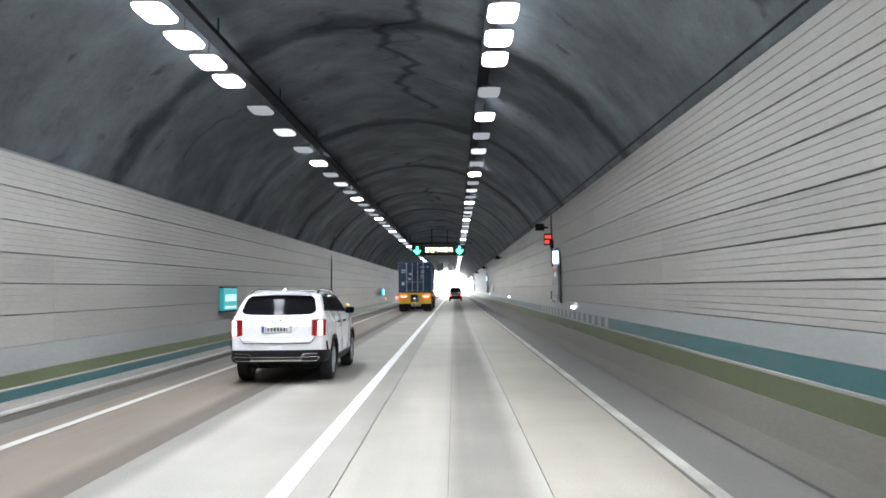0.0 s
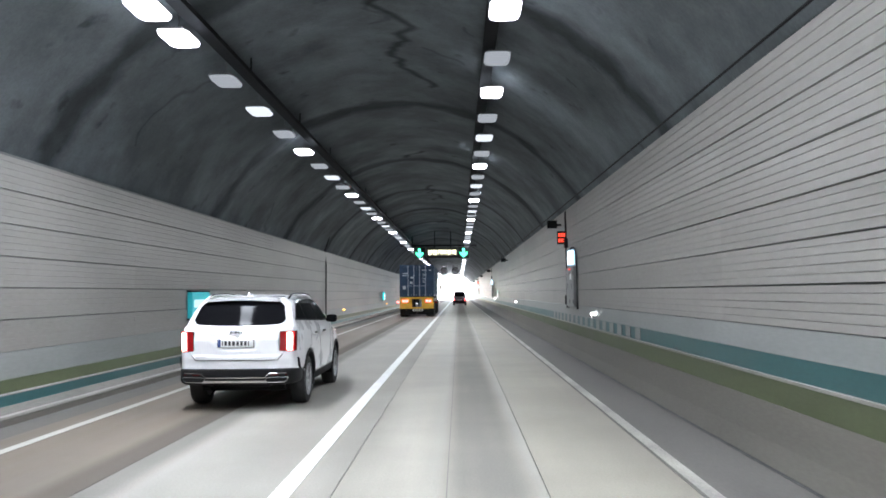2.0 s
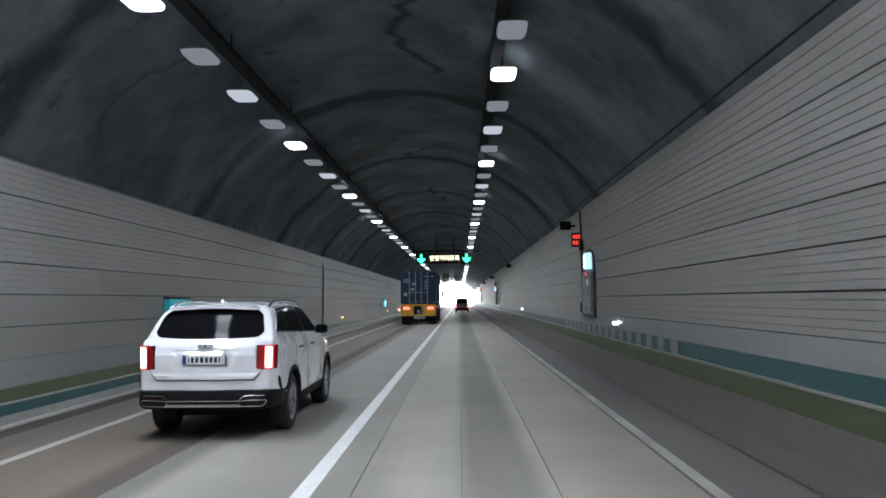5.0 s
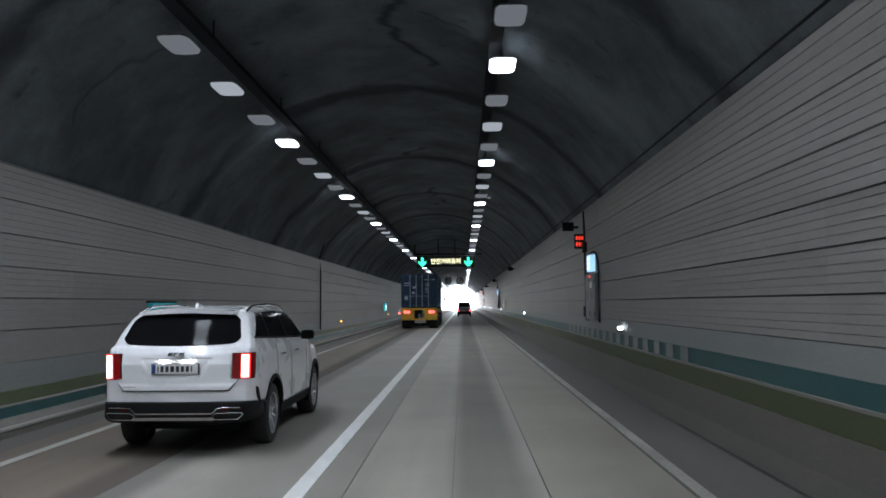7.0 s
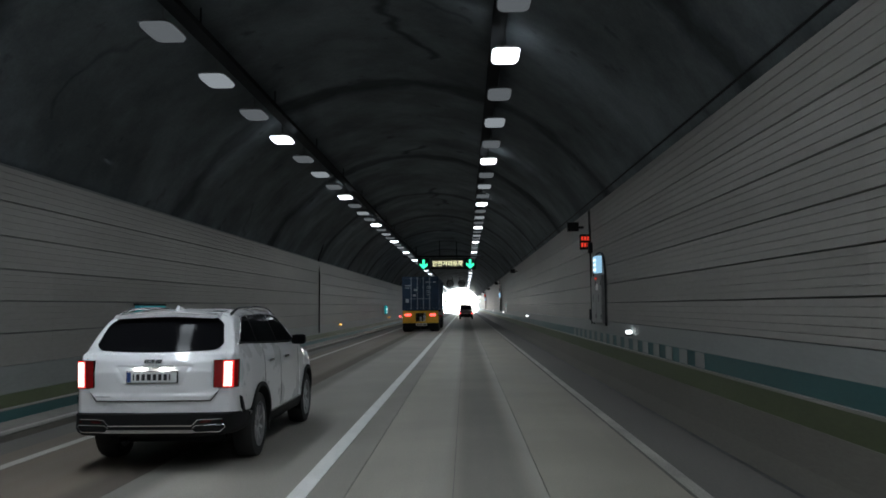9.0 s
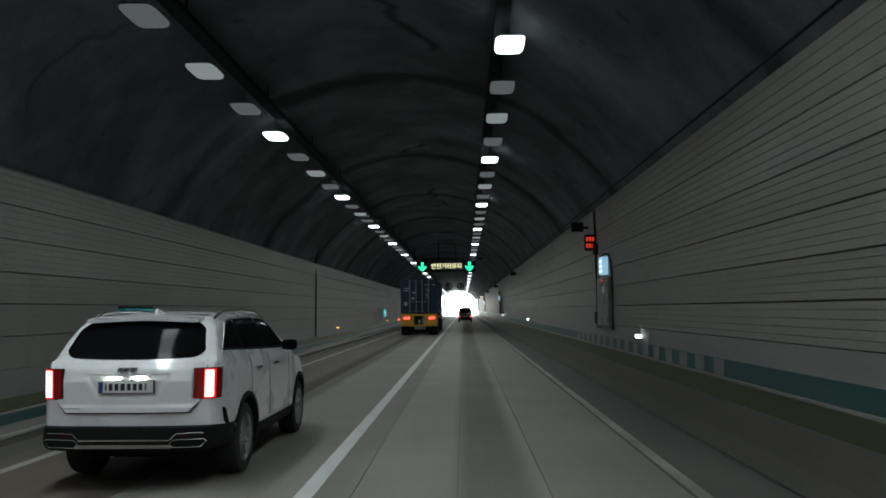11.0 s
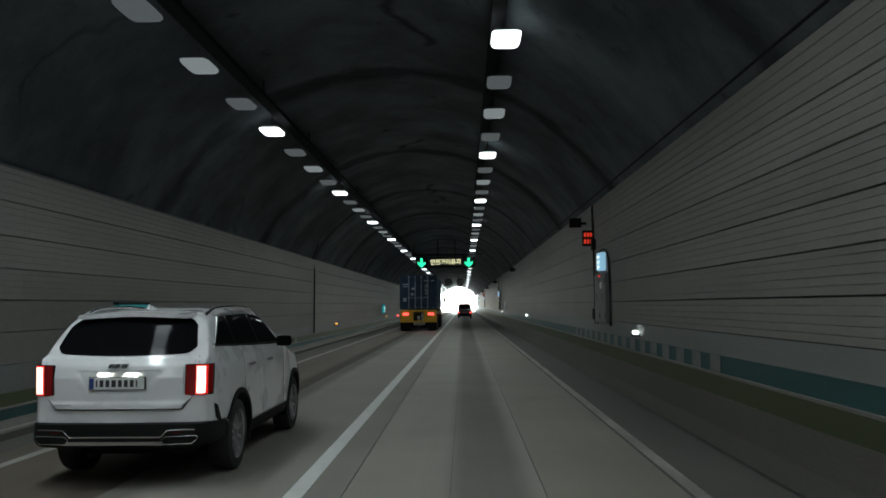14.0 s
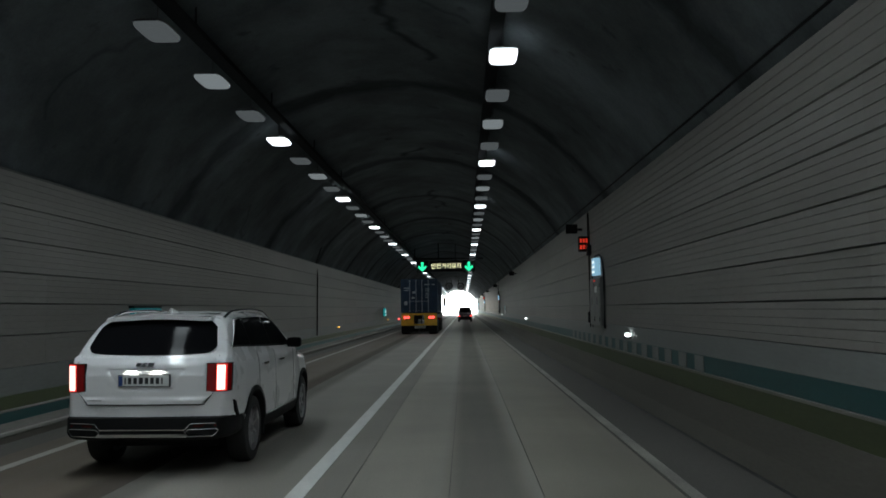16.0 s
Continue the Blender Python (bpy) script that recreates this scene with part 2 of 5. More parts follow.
M_INK = surface("black_plate_ink", (0.02, 0.02, 0.025), 0.5, bump=0.0)
M_BLUE = surface("blue_plate_strip", (0.03, 0.07, 0.25), 0.4, bump=0.0)
# shade of the gaps round doors and tailgate, put on as dark strips
M_SEAMCOL = surface("shut_line_gap_shade", (0.06, 0.06, 0.062), 0.6, bump=0.0)
M_FAINT = surface("grey_badge_lettering", (0.42, 0.42, 0.43), 0.4, bump=0.0)
M_BADGE = surface("dark_chrome_badge", (0.30, 0.30, 0.31), 0.25, metal=1.0, bump=0.0)

# ---- mesh helpers ----


def part(name, bm, material, parent=None, label=""):
    me = bpy.data.meshes.new(name)
    bm.normal_update()
    bm.to_mesh(me)
    bm.free()
    me.materials.append(material)
    ob = new(name, me)
    if parent is not None:
        ob.parent = parent
    if label:
        ob["label"] = label
    return ob


def smooth(ob, limit=40):
    """Smooth shading, with edges sharper than the limit kept."""
    me = ob.data
    bm = bmesh.new()
    bm.from_mesh(me)
    for f in bm.faces:
        f.smooth = True
    for e in bm.edges:
        if len(e.link_faces) == 2 and e.calc_face_angle(0) > radians(limit):
            e.smooth = False
    bm.to_mesh(me)
    bm.free()
    return ob


def box(bm, x0, x1, y0, y1, z0, z1, bevel=0.0, m=None):
    vs = [bm.verts.new((x, y, z)) for x in (x0, x1) for y in (y0, y1) for z in (z0, z1)]
    fs = [bm.faces.new([vs[i] for i in q]) for q in ((0, 1, 3, 2), (4, 6, 7, 5), (0, 4, 5, 1), (2, 3, 7, 6), (0, 2, 6, 4), (1, 5, 7, 3))]
    if bevel:
        es = list({e for f in fs for e in f.edges})
        r = bmesh.ops.bevel(bm, geom=es, offset=bevel, segments=2, profile=0.5, affect="EDGES")
        vs = list({v for f in r["faces"] for v in f.verts} | {v for v in vs if v.is_valid})
    if m is not None:
        bmesh.ops.transform(bm, matrix=m, verts=[v for v in vs if v.is_valid])
    return vs


def boxed(name, dims, material, parent=None, label="", bevel=0.0):
    bm = bmesh.new()
    box(bm, *dims, bevel=bevel)
    return part(name, bm, material, parent, label)


def extrude_y(bm, pts, y0, y1, close=True):
    """A prism along y from points (x, z)."""
    a = [bm.verts.new((x, y0, z)) for x, z in pts]
    b = [bm.verts.new((x, y1, z)) for x, z in pts]
    k = len(pts)
    for i in range(k if close else k - 1):
        j = (i + 1) % k
        bm.faces.new((a[i], a[j], b[j], b[i]))
    if close:
        bm.faces.new(a[::-1])
        bm.faces.new(b)
    return a, b


def turned(bm, profile, axis_pos, seg=32):
    """A lathe about the x axis: profile of (x, r), round axis_pos."""
    ax = Vector(axis_pos)
    rings = []
    for x, r in profile:
        rings.append([bm.verts.new(ax + Vector((x, r * math.cos(2 * math.pi * i / seg), r * math.sin(2 * math.pi * i / seg)))) for i in range(seg)])
    for a, b in zip(rings, rings[1:]):
        for i in range(seg):
            j = (i + 1) % seg
            bm.faces.new((a[i], a[j], b[j], b[i]))
    return rings


def tube(bm, path, r, seg=8):
    """A round bar along a list of points."""
    path = [Vector(q) for q in path]
    rings = []
    for i, q in enumerate(path):
        d = (path[min(i + 1, len(path) - 1)] - path[max(i - 1, 0)]).normalized()
        s = d.cross(Vector((0, 0, 1)))
        s = s.normalized() if s.length > 1e-4 else Vector((1, 0, 0))
        u = s.cross(d)
        rings.append([bm.verts.new(q + r * (math.cos(2 * math.pi * k / seg) * s + math.sin(2 * math.pi * k / seg) * u)) for k in range(seg)])
    for a, b in zip(rings, rings[1:]):
        for k in range(seg):
            bm.faces.new((a[k], a[(k + 1) % seg], b[(k + 1) % seg], b[k]))
    bm.faces.new(rings[0][::-1])
    bm.faces.new(rings[-1])


def table(rows, v):
    """Piecewise straight interpolation."""
    xs, ys = zip(*rows)
    return float(np.interp(v, xs, ys))


# ---- the tunnel ----
Y0, Y1 = -45.0, 245.0
CX, CZ, R = -0.05, 1.125, 5.59          # the vault
RIGHT_X = 4.66                          # face of the outer panelled wall


def vault_points(r, a0, a1, k):
    return [(CX + r * math.cos(a0 + (a1 - a0) * i / k), CZ + r * math.sin(a0 + (a1 - a0) * i / k)) for i in range(k + 1)]


bm = bmesh.new()
inner, outer = vault_points(R, radians(29), radians(155), 56), vault_points(R + 0.45, radians(29), radians(155), 56)
ys = np.linspace(Y0, Y1, 60)
rings = []
for y in ys:
    rings.append([bm.verts.new((x, y, z)) for x, z in inner] + [bm.verts.new((x, y, z)) for x, z in reversed(outer)])
for a, b in zip(rings, rings[1:]):
    for i in range(len(a)):
        j = (i + 1) % len(a)
        bm.faces.new((a[j], a[i], b[i], b[j]))
ceiling = smooth(part("ceiling", bm, M_LINING), 60)
tagged(ceiling, "sooty grey concrete tunnel vault with dark damp rings", "ceiling", kind="structure")

ground = boxed("ground", (-400, 400, -60, 1500, -0.6, -0.06), surface("dry_grass_ground", (0.12, 0.13, 0.06), 0.9, vary=0.3, scale=0.2, fine=4))
tagged(ground, "dull ground that the tunnel road runs out onto", "ground", kind="structure")

road = boxed("road", (-3.9, 3.95, Y0, 900, -0.055, -0.012), M_SEAL)
tagged(road, "worn pale concrete two-lane tunnel road with dark joints", "road", kind="structure")
for a, b in ((-3.9, -1.78), (-1.775, 0.425), (0.435, 1.392), (1.398, 2.245), (2.255, 3.5)):
    boxed("slab", (a, b, Y0, 900, -0.011, 0.0), M_ROAD_BROWN if b < -1 else M_ROAD_GREY if b < 0.43 else M_ROAD if b < 2.3 else M_ROAD_WARM, road)


def line_strip(name, x0, x1, material, label):
    return tagged(boxed(name, (x0, x1, Y0, 600, 0.0005, 0.005), material), label, "road marking", kind="structure")


line_strip("lane_line", -0.085, 0.085, M_LINE, "solid white line between the two lanes")
line_strip("edge_line", -3.54, -3.41, M_EDGELEFT, "white edge line along the inner shoulder")
line_strip("edge_line", 3.535, 3.665, M_EDGE, "worn grubby edge line along the outer shoulder")
for a, b, top in ((-4.45, -3.9, -0.004), (3.505, 4.6, 0.0)):
    tagged(boxed("shoulder", (a, b, Y0, Y1, -0.052, top), M_SHOULDER), "grimy dark shoulder strip beside the kerb", "road shoulder", kind="structure")

# walls, from their foot up: kerb face, painted band, ledge, second band, plain strip, panels
tagged(boxed("wall_right", (RIGHT_X + 0.06, RIGHT_X + 0.5, Y0, Y1, -0.05, 4.12), M_WALL), "panelled tunnel side wall with green and teal bands", "wall", kind="structure")
wall_right = bpy.data.objects["wall_right"]
bm = bmesh.new()
extrude_y(bm, [(-4.80, -0.05), (-4.80, 3.70), (-5.6, 3.70), (-5.6, -0.05)], Y0, Y1)
wall_left = tagged(part("wall_left", bm, M_WALL), "panelled tunnel side wall with teal and olive bands", "wall", kind="structure")


def long_piece(name, pts, material, parent, y0=Y0, y1=Y1):
    bm = bmesh.new()
    extrude_y(bm, pts, y0, y1)
    bmesh.ops.recalc_face_normals(bm, faces=bm.faces[:])
    return part(name, bm, material, parent)


RIGHT_ROWS = (1.322, 1.735, 2.145, 2.56, 3.008, 3.49, 4.08)
LEFT_ROWS = (0.924, 1.375, 1.819, 2.255, 2.708, 3.185, 3.665)
LEFT_X = -4.75
long_piece("kerb", [(4.455, -0.05), (4.47, 0.012), (4.56, 0.20), (4.662, 0.54), (4.72, 0.54), (4.74, -0.05)], M_KERB, wall_right)
long_piece("gutter", [(4.425, 0.0005), (4.425, 0.004), (4.466, 0.004), (4.466, 0.0005)], M_SEAL, wall_right)
long_piece("band", [(4.662, 0.542), (4.648, 0.79), (4.72, 0.79), (4.72, 0.542)], M_GREEN, wall_right)
long_piece("ledge", [(4.64, 0.792), (4.64, 0.822), (4.73, 0.822), (4.73, 0.792)], M_LEDGE, wall_right)
long_piece("band", [(4.675, 0.824), (4.67, 1.04), (4.73, 1.04), (4.73, 0.824)], M_TEAL, wall_right)
long_piece("base_strip", [(4.668, 1.042), (4.665, 1.315), (4.73, 1.315), (4.73, 1.042)], M_BASE, wall_right)
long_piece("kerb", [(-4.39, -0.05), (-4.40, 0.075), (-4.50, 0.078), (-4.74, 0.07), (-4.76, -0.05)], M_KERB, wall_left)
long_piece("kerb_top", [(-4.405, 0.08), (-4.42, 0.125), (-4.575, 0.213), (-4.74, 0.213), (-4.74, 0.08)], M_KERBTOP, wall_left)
long_piece("kerb_lip", [(-4.400, 0.092), (-4.410, 0.124), (-4.435, 0.138), (-4.435, 0.10), (-4.41, 0.092)], M_LEDGE, wall_left)
long_piece("band", [(-4.59, 0.215), (-4.60, 0.35), (-4.79, 0.35), (-4.79, 0.215)], M_TEAL, wall_left)
long_piece("ledge", [(-4.595, 0.352), (-4.595, 0.37), (-4.79, 0.37), (-4.79, 0.352)], M_LEDGE, wall_left)
long_piece("band", [(-4.68, 0.372), (-4.70, 0.545), (-4.79, 0.545), (-4.79, 0.372)], M_GREEN, wall_left)
long_piece("base_strip", [(-4.74, 0.547), (-4.745, 0.918), (-4.79, 0.918), (-4.79, 0.547)], M_BASE, wall_left)

PANEL_L = 6.0


def panel_points(h, rib):
    """Section of one ribbed panel of height h, its grooves rib metres deep: face at x = 0, body behind it (towards +x)."""
    pts = [(0.05, 0.0), (0.0, 0.004)]
    for k in (1, 2, 3, 4):
        z = k * h / 5
        pts += [(0.0, z - 0.4 * rib), (rib, z - 0.3 * rib), (rib, z + 0.3 * rib), (0.0, z + 0.4 * rib)]
    return pts + [(0.0, h - 0.017), (0.05, h - 0.014)]


def panel_mesh(length, h, rib):
    bm = bmesh.new()
    extrude_y(bm, panel_points(h, rib), 0.0006, length - 0.0006)
    bmesh.ops.recalc_face_normals(bm, faces=bm.faces[:])
    me = bpy.data.meshes.new("wall_panel")
    bm.to_mesh(me)
    bm.free()
    me.materials.append(M_PANEL)
    return me


def panel_pose(side, row, y):
    if side == "right":
        return pose(RIGHT_X, y, RIGHT_ROWS[row])
    return pose(LEFT_X, y + PANEL_L, LEFT_ROWS[row], 0, 0, 180)

# ---- ceiling lamps and their trays ----


def ceiling_lamp(x, z, tilt, led, label):
    """LED floodlight: finned housing, bezel, glowing panel, bracket."""
    root = new("ceiling_lamp")
    bm = bmesh.new()
    comb = [(-0.17, 0.02), (0.17, 0.02), (0.17, 0.045)]
    for k in range(6, -1, -1):
        x0 = -0.15 + k * 0.05
        comb += [(x0 + 0.01, 0.045), (x0 + 0.01, 0.065), (x0 - 0.01, 0.065), (x0 - 0.01, 0.045)]
    extrude_y(bm, comb + [(-0.17, 0.045)], -0.34, 0.34)
    bmesh.ops.recalc_face_normals(bm, faces=bm.faces[:])
    part("housing", bm, M_HOUSING, root)
    bm = bmesh.new()

    def pill(rx_, ry_, z_):
        ring_ = []
        for i in range(24):
            a_ = 2 * math.pi * i / 24
            c_, s_ = math.cos(a_), math.sin(a_)
            ring_.append(bm.verts.new((rx_ * math.copysign(abs(c_) ** 0.4, c_), ry_ * math.copysign(abs(s_) ** 0.4, s_), z_)))
        return ring_

    rings_ = [pill(*q) for q in ((0.24, 0.42, 0.02), (0.24, 0.42, 0.006), (0.232, 0.412, 0.006), (0.23, 0.41, 0.018))]
    for p_, q_ in zip(rings_, rings_[1:]):
        for k in range(24):
            bm.faces.new((p_[k], p_[(k + 1) % 24], q_[(k + 1) % 24], q_[k]))
    bmesh.ops.recalc_face_normals(bm, faces=bm.faces[:])
    part("bezel", bm, M_HOUSING, root)
    bm = bmesh.new()
    dome = []
    for k, z_ in ((1.0, 0.016), (0.99, -0.012), (0.93, -0.034), (0.78, -0.044)):
        dome.append(pill(0.225 * k, 0.405 * k, z_))
    for p_, q_ in zip(dome, dome[1:]):
        for k in range(24):
            bm.faces.new((p_[k], p_[(k + 1) % 24], q_[(k + 1) % 24], q_[k]))
    bm.faces.new(dome[-1])
    bm.faces.new(dome[0][::-1])
    bmesh.ops.recalc_face_normals(bm, faces=bm.faces[:])
    part("led_panel", bm, led, root, "glowing cool white panel")
    bm = bmesh.new()
    for s in (-1, 1):
        box(bm, s * 0.14 - 0.008, s * 0.14 + 0.008, -0.02, 0.02, 0.06, 0.10)
    box(bm, -0.148, 0.148, -0.02, 0.02, 0.10, 0.112)
    box(bm, -0.007, 0.007, -0.007, 0.007, 0.112, 0.75)
    part("bracket", bm, M_HOUSING, root)
    root.matrix_basis = pose(x, 0, z, 0, tilt, 0)
    return tagged(root, label, "ceiling lamp", "rows of ceiling lamps")


for x, z, first in LAMP_ROWS:
    kinds = {"full": (M_LED, "lit white LED floodlight at full power under the vault"), "half": (M_LEDHALF, "white LED floodlight at half power under the vault"),
             "dim": (M_LEDDIM, "dimmed white LED floodlight in a dense row")}
    made = {}
    for k in range(-24, 180):
        y = first + LAMP_STEP / 2 * k
        kind = "full" if k % 8 == 0 or y < 15.5 else "half" if k % 4 == 0 else "dim"
        if k % 2 and y > 13.5:
            continue                    # twice as dense in the entrance zone
        if y > Y1 - 3 or (y > 130 and kind != "full"):
            continue
        if kind in made:
            copy_thing(made[kind], pose(x, y, z))
        else:
            made[kind] = ceiling_lamp(x, z, 0, *kinds[kind])
            made[kind].matrix_basis = pose(x, y, z)
for x, z in ((2.10, 6.02), (-2.40, 5.76)):
    tray = new("cable_tray")
    bm = bmesh.new()
    extrude_y(bm, [(x - 0.11, z), (x + 0.11, z), (x + 0.11, z + 0.09), (x + 0.10, z + 0.09), (x + 0.10, z + 0.01), (x - 0.10, z + 0.01), (x - 0.10, z + 0.09), (x - 0.11, z + 0.09)], Y0 + 1, Y1 - 4)
    part("tray", bm, M_TRAY, tray)
    for k in range(24):
        y = -2 + k * 4.9
        boxed("hanger", (x - 0.012, x + 0.012, y - 0.012, y + 0.012, z + 0.0, CZ + math.sqrt(R * R - (x - CX) ** 2) + 0.02), M_TRAY, tray)
    tagged(tray, "dark galvanised cable tray hung under the vault", "cable tray")

# ---- the white car ----
CAR_W = ((0, 0.785), (0.02, 0.805), (0.05, 0.828), (0.1, 0.848), (0.22, 0.872), (0.6, 0.893), (1.4, 0.90), (3.4, 0.90), (4.1, 0.88), (4.55, 0.81), (4.72, 0.71), (4.8, 0.58))
CAR_TOP = ((0, 1.03), (0.03, 1.14), (0.08, 1.215), (0.14, 1.262), (0.20, 1.328), (0.27, 1.412), (0.34, 1.488), (0.42, 1.56), (0.47, 1.605), (0.52, 1.63), (0.66, 1.655), (1.1, 1.685), (1.8, 1.695), (2.3, 1.675), (2.62, 1.62), (3.0, 1.43), (3.45, 1.18), (3.6, 1.12), (4.3, 1.02), (4.65, 0.9), (4.8, 0.72))


def car_section(y):
    """Half a cross-section of the body, from the sill up to the roof's middle, as (x, z)."""
    w, zt = table(CAR_W, y), table(CAR_TOP, y)
    belt = min(1.185 + 0.01 * y, zt - 0.05)
    g = min(1.0, (zt - belt) / 0.3)
    wr = w - 0.05 - 0.47 * max(0.0, zt - belt - 0.05)
    zb = table(((0, 0.56), (0.57, 0.56), (0.65, 0.30), (4.8, 0.30)), y)
    return [(0, zb - 0.03), (w - 0.15, zb - 0.03), (w - 0.05, zb), (w - 0.012, max(zb + 0.02, 0.42)), (w, max(zb + 0.05, 0.62)), (w - 0.004, 0.82), (w - 0.012, belt - 0.1), (w - 0.04, belt),
            (wr + 0.05 * g, zt - min(0.105, 0.75 * (zt - belt))), (wr, zt - min(0.055, 0.5 * (zt - belt))), (wr - 0.1, zt - min(0.016, 0.2 * (zt - belt))), (wr * 0.5, zt - 0.002), (0, zt)]


def rounded(pts, k=2):
    for _ in range(k):
        out = [pts[0]]
        for a, b in zip(pts, pts[1:]):
            out += [(0.75 * a[0] + 0.25 * b[0], 0.75 * a[1] + 0.25 * b[1]), (0.25 * a[0] + 0.75 * b[0], 0.25 * a[1] + 0.75 * b[1])]
        pts = out + [pts[-1]]
    return pts


def car_side_x(y, z):
    """Where the flank lies at that place along the car and height."""
    pts = rounded(car_section(y))
    side = [q for q in pts if q[0] > 0.3]
    return float(np.interp(z, [q[1] for q in side], [q[0] for q in side]))


WHEELS_Y, WHEEL_R, ARCH_R = (0.98, 3.795), 0.365, 0.43


def bow(x, y):
    """How far the car's back curves forward towards its corners."""
    return 0.07 * (abs(x) / 0.8) ** 2 * max(0.0, 1 - y / 0.7)


def car_body():
    bm = bmesh.new()
    ys = list(np.concatenate([[0, 0.012, 0.03, 0.055], np.linspace(0.08, 0.66, 21)[0:], np.linspace(0.70, 4.72, 101), [4.76, 4.8]]))
    grid = []
    for y in ys:
        half = rounded(car_section(y))
        inset = 0.02 if y == 0 else 0.0
        full = [(-x, z) for x, z in half] + [(x, z) for x, z in reversed(half[:-1])]
        row = []
        for x, z in full:
            xx = x * (1 - inset)
            v = Vector((xx, y + bow(xx, y), z))
            if abs(xx) > 0.70:
                for wy in WHEELS_Y:
                    d = math.hypot(y - wy, z - 0.37)
                    if abs(d - ARCH_R) < 0.03 and d > 0.01:
                        v.y, v.z = wy + (y - wy) * ARCH_R / d, 0.37 + (z - 0.37) * ARCH_R / d
            row.append(bm.verts.new(v))
        grid.append(row)
    for a, b in zip(grid, grid[1:]):
        for i in range(len(a) - 1):
            mid = (a[i].co + a[i + 1].co + b[i].co + b[i + 1].co) / 4
            if abs(mid.x) > 0.66 and any(math.hypot(mid.y - wy, mid.z - 0.37) < ARCH_R - 0.004 for wy in WHEELS_Y):
                continue
            bm.faces.new((a[i], b[i], b[i + 1], a[i + 1]))
    bm.faces.new(grid[0])
    bm.faces.new(grid[-1][::-1])
    bmesh.ops.recalc_face_normals(bm, faces=bm.faces[:])
    return bm


BELT_RISE = 0.075


def side_patch(sign, y0b, y1b, y0t, y1t, z0, drop, off, ny=10, nz=6, z1=None, rise=0.0):
    """A patch that lies on the flank, between a sill height, which climbs by rise towards the back, and the roof edge (or z1)."""
    bm = bmesh.new()
    grid = []
    for j in range(nz + 1):
        v = j / nz
        row = []
        for i in range(ny + 1):
            u = i / ny
            y = (1 - v) * (y0b + u * (y1b - y0b)) + v * (y0t + u * (y1t - y0t))
            lift = rise * min(1.0, max(0.0, (2.9 - y) / 2.4)) ** 1.3
            top = z1 + lift if z1 is not None else table(CAR_TOP, y) - drop
            z = z0 + lift + v * (top - z0 - lift)
            xs = car_side_x(y, z)
            row.append(bm.verts.new((sign * (xs + off), y + bow(xs, y), z)))
        grid.append(row)
    for a, b in zip(grid, grid[1:]):
        for i in range(ny):
            bm.faces.new((a[i], a[i + 1], b[i + 1], b[i]))
    r = bmesh.ops.extrude_face_region(bm, geom=bm.faces[:])
    for v in r["geom"]:
        if isinstance(v, bmesh.types.BMVert):
            v.co.x -= sign * 0.02
    bmesh.ops.recalc_face_normals(bm, faces=bm.faces[:])
    return bm


def back_surface(x, z):
    """Where the body's back lies at that place across the car and height."""
    x = abs(x)
    if z < 1.03:
        y = float(np.interp(x, [q[1] for q in CAR_W[:6]], [q[0] for q in CAR_W[:6]]))
        return y + bow(x, y)
    lo, hi = 0.0, 0.62
    for _ in range(14):
        mid = (lo + hi) / 2
        pts = [q for q in rounded(car_section(mid))]
        k = max(range(len(pts)), key=lambda i: pts[i][0])
        top = pts[k:][::-1]
        zz = float(np.interp(x, [q[0] for q in top], [q[1] for q in top])) if x <= pts[k][0] else 0.0
        lo, hi = (mid, hi) if zz < z else (lo, mid)
    return (lo + hi) / 2 + bow(x, (lo + hi) / 2)


def back_patch(outline, off, thick=0.02):
    """A plate that follows the car's back, from an outline of (x, z); off: how far it stands out."""
    bm = bmesh.new()
    a = [bm.verts.new((x, back_surface(x, z) - off, z)) for x, z in outline]
    b = [bm.verts.new((x, back_surface(x, z) - off + thick, z)) for x, z in outline]
    bm.faces.new(a)
    bm.faces.new(b[::-1])
    for i in range(len(a)):
        j = (i + 1) % len(a)
        bm.faces.new((a[j], a[i], b[i], b[j]))
    bmesh.ops.recalc_face_normals(bm, faces=bm.faces[:])
    return bm


def strip_grid(x0, x1, zlo, zhi, off, nx=12, nz=4, thick=0.015, taper=0.0):
    """A gridded plate on the car's back; zlo and zhi are heights as functions of x."""
    bm = bmesh.new()
    grid = []
    for j in range(nz + 1):
        row = []
        for i in range(nx + 1):
            x = x0 + (x1 - x0) * i / nx
            z = zlo(x) + (zhi(x) - zlo(x)) * j / nz
            xs = x * (1 - taper * max(0.0, (z - zlo(0)) / (zhi(0) - zlo(0))))
            row.append(bm.verts.new((xs, back_surface(xs, z) - off, z)))
        grid.append(row)
    for a, b in zip(grid, grid[1:]):
        for i in range(nx):
            bm.faces.new((a[i], a[i + 1], b[i + 1], b[i]))
    r = bmesh.ops.extrude_face_region(bm, geom=bm.faces[:])
    for v in r["geom"]:
        if isinstance(v, bmesh.types.BMVert):
            v.co.y += thick
    bmesh.ops.recalc_face_normals(bm, faces=bm.faces[:])
    return bm


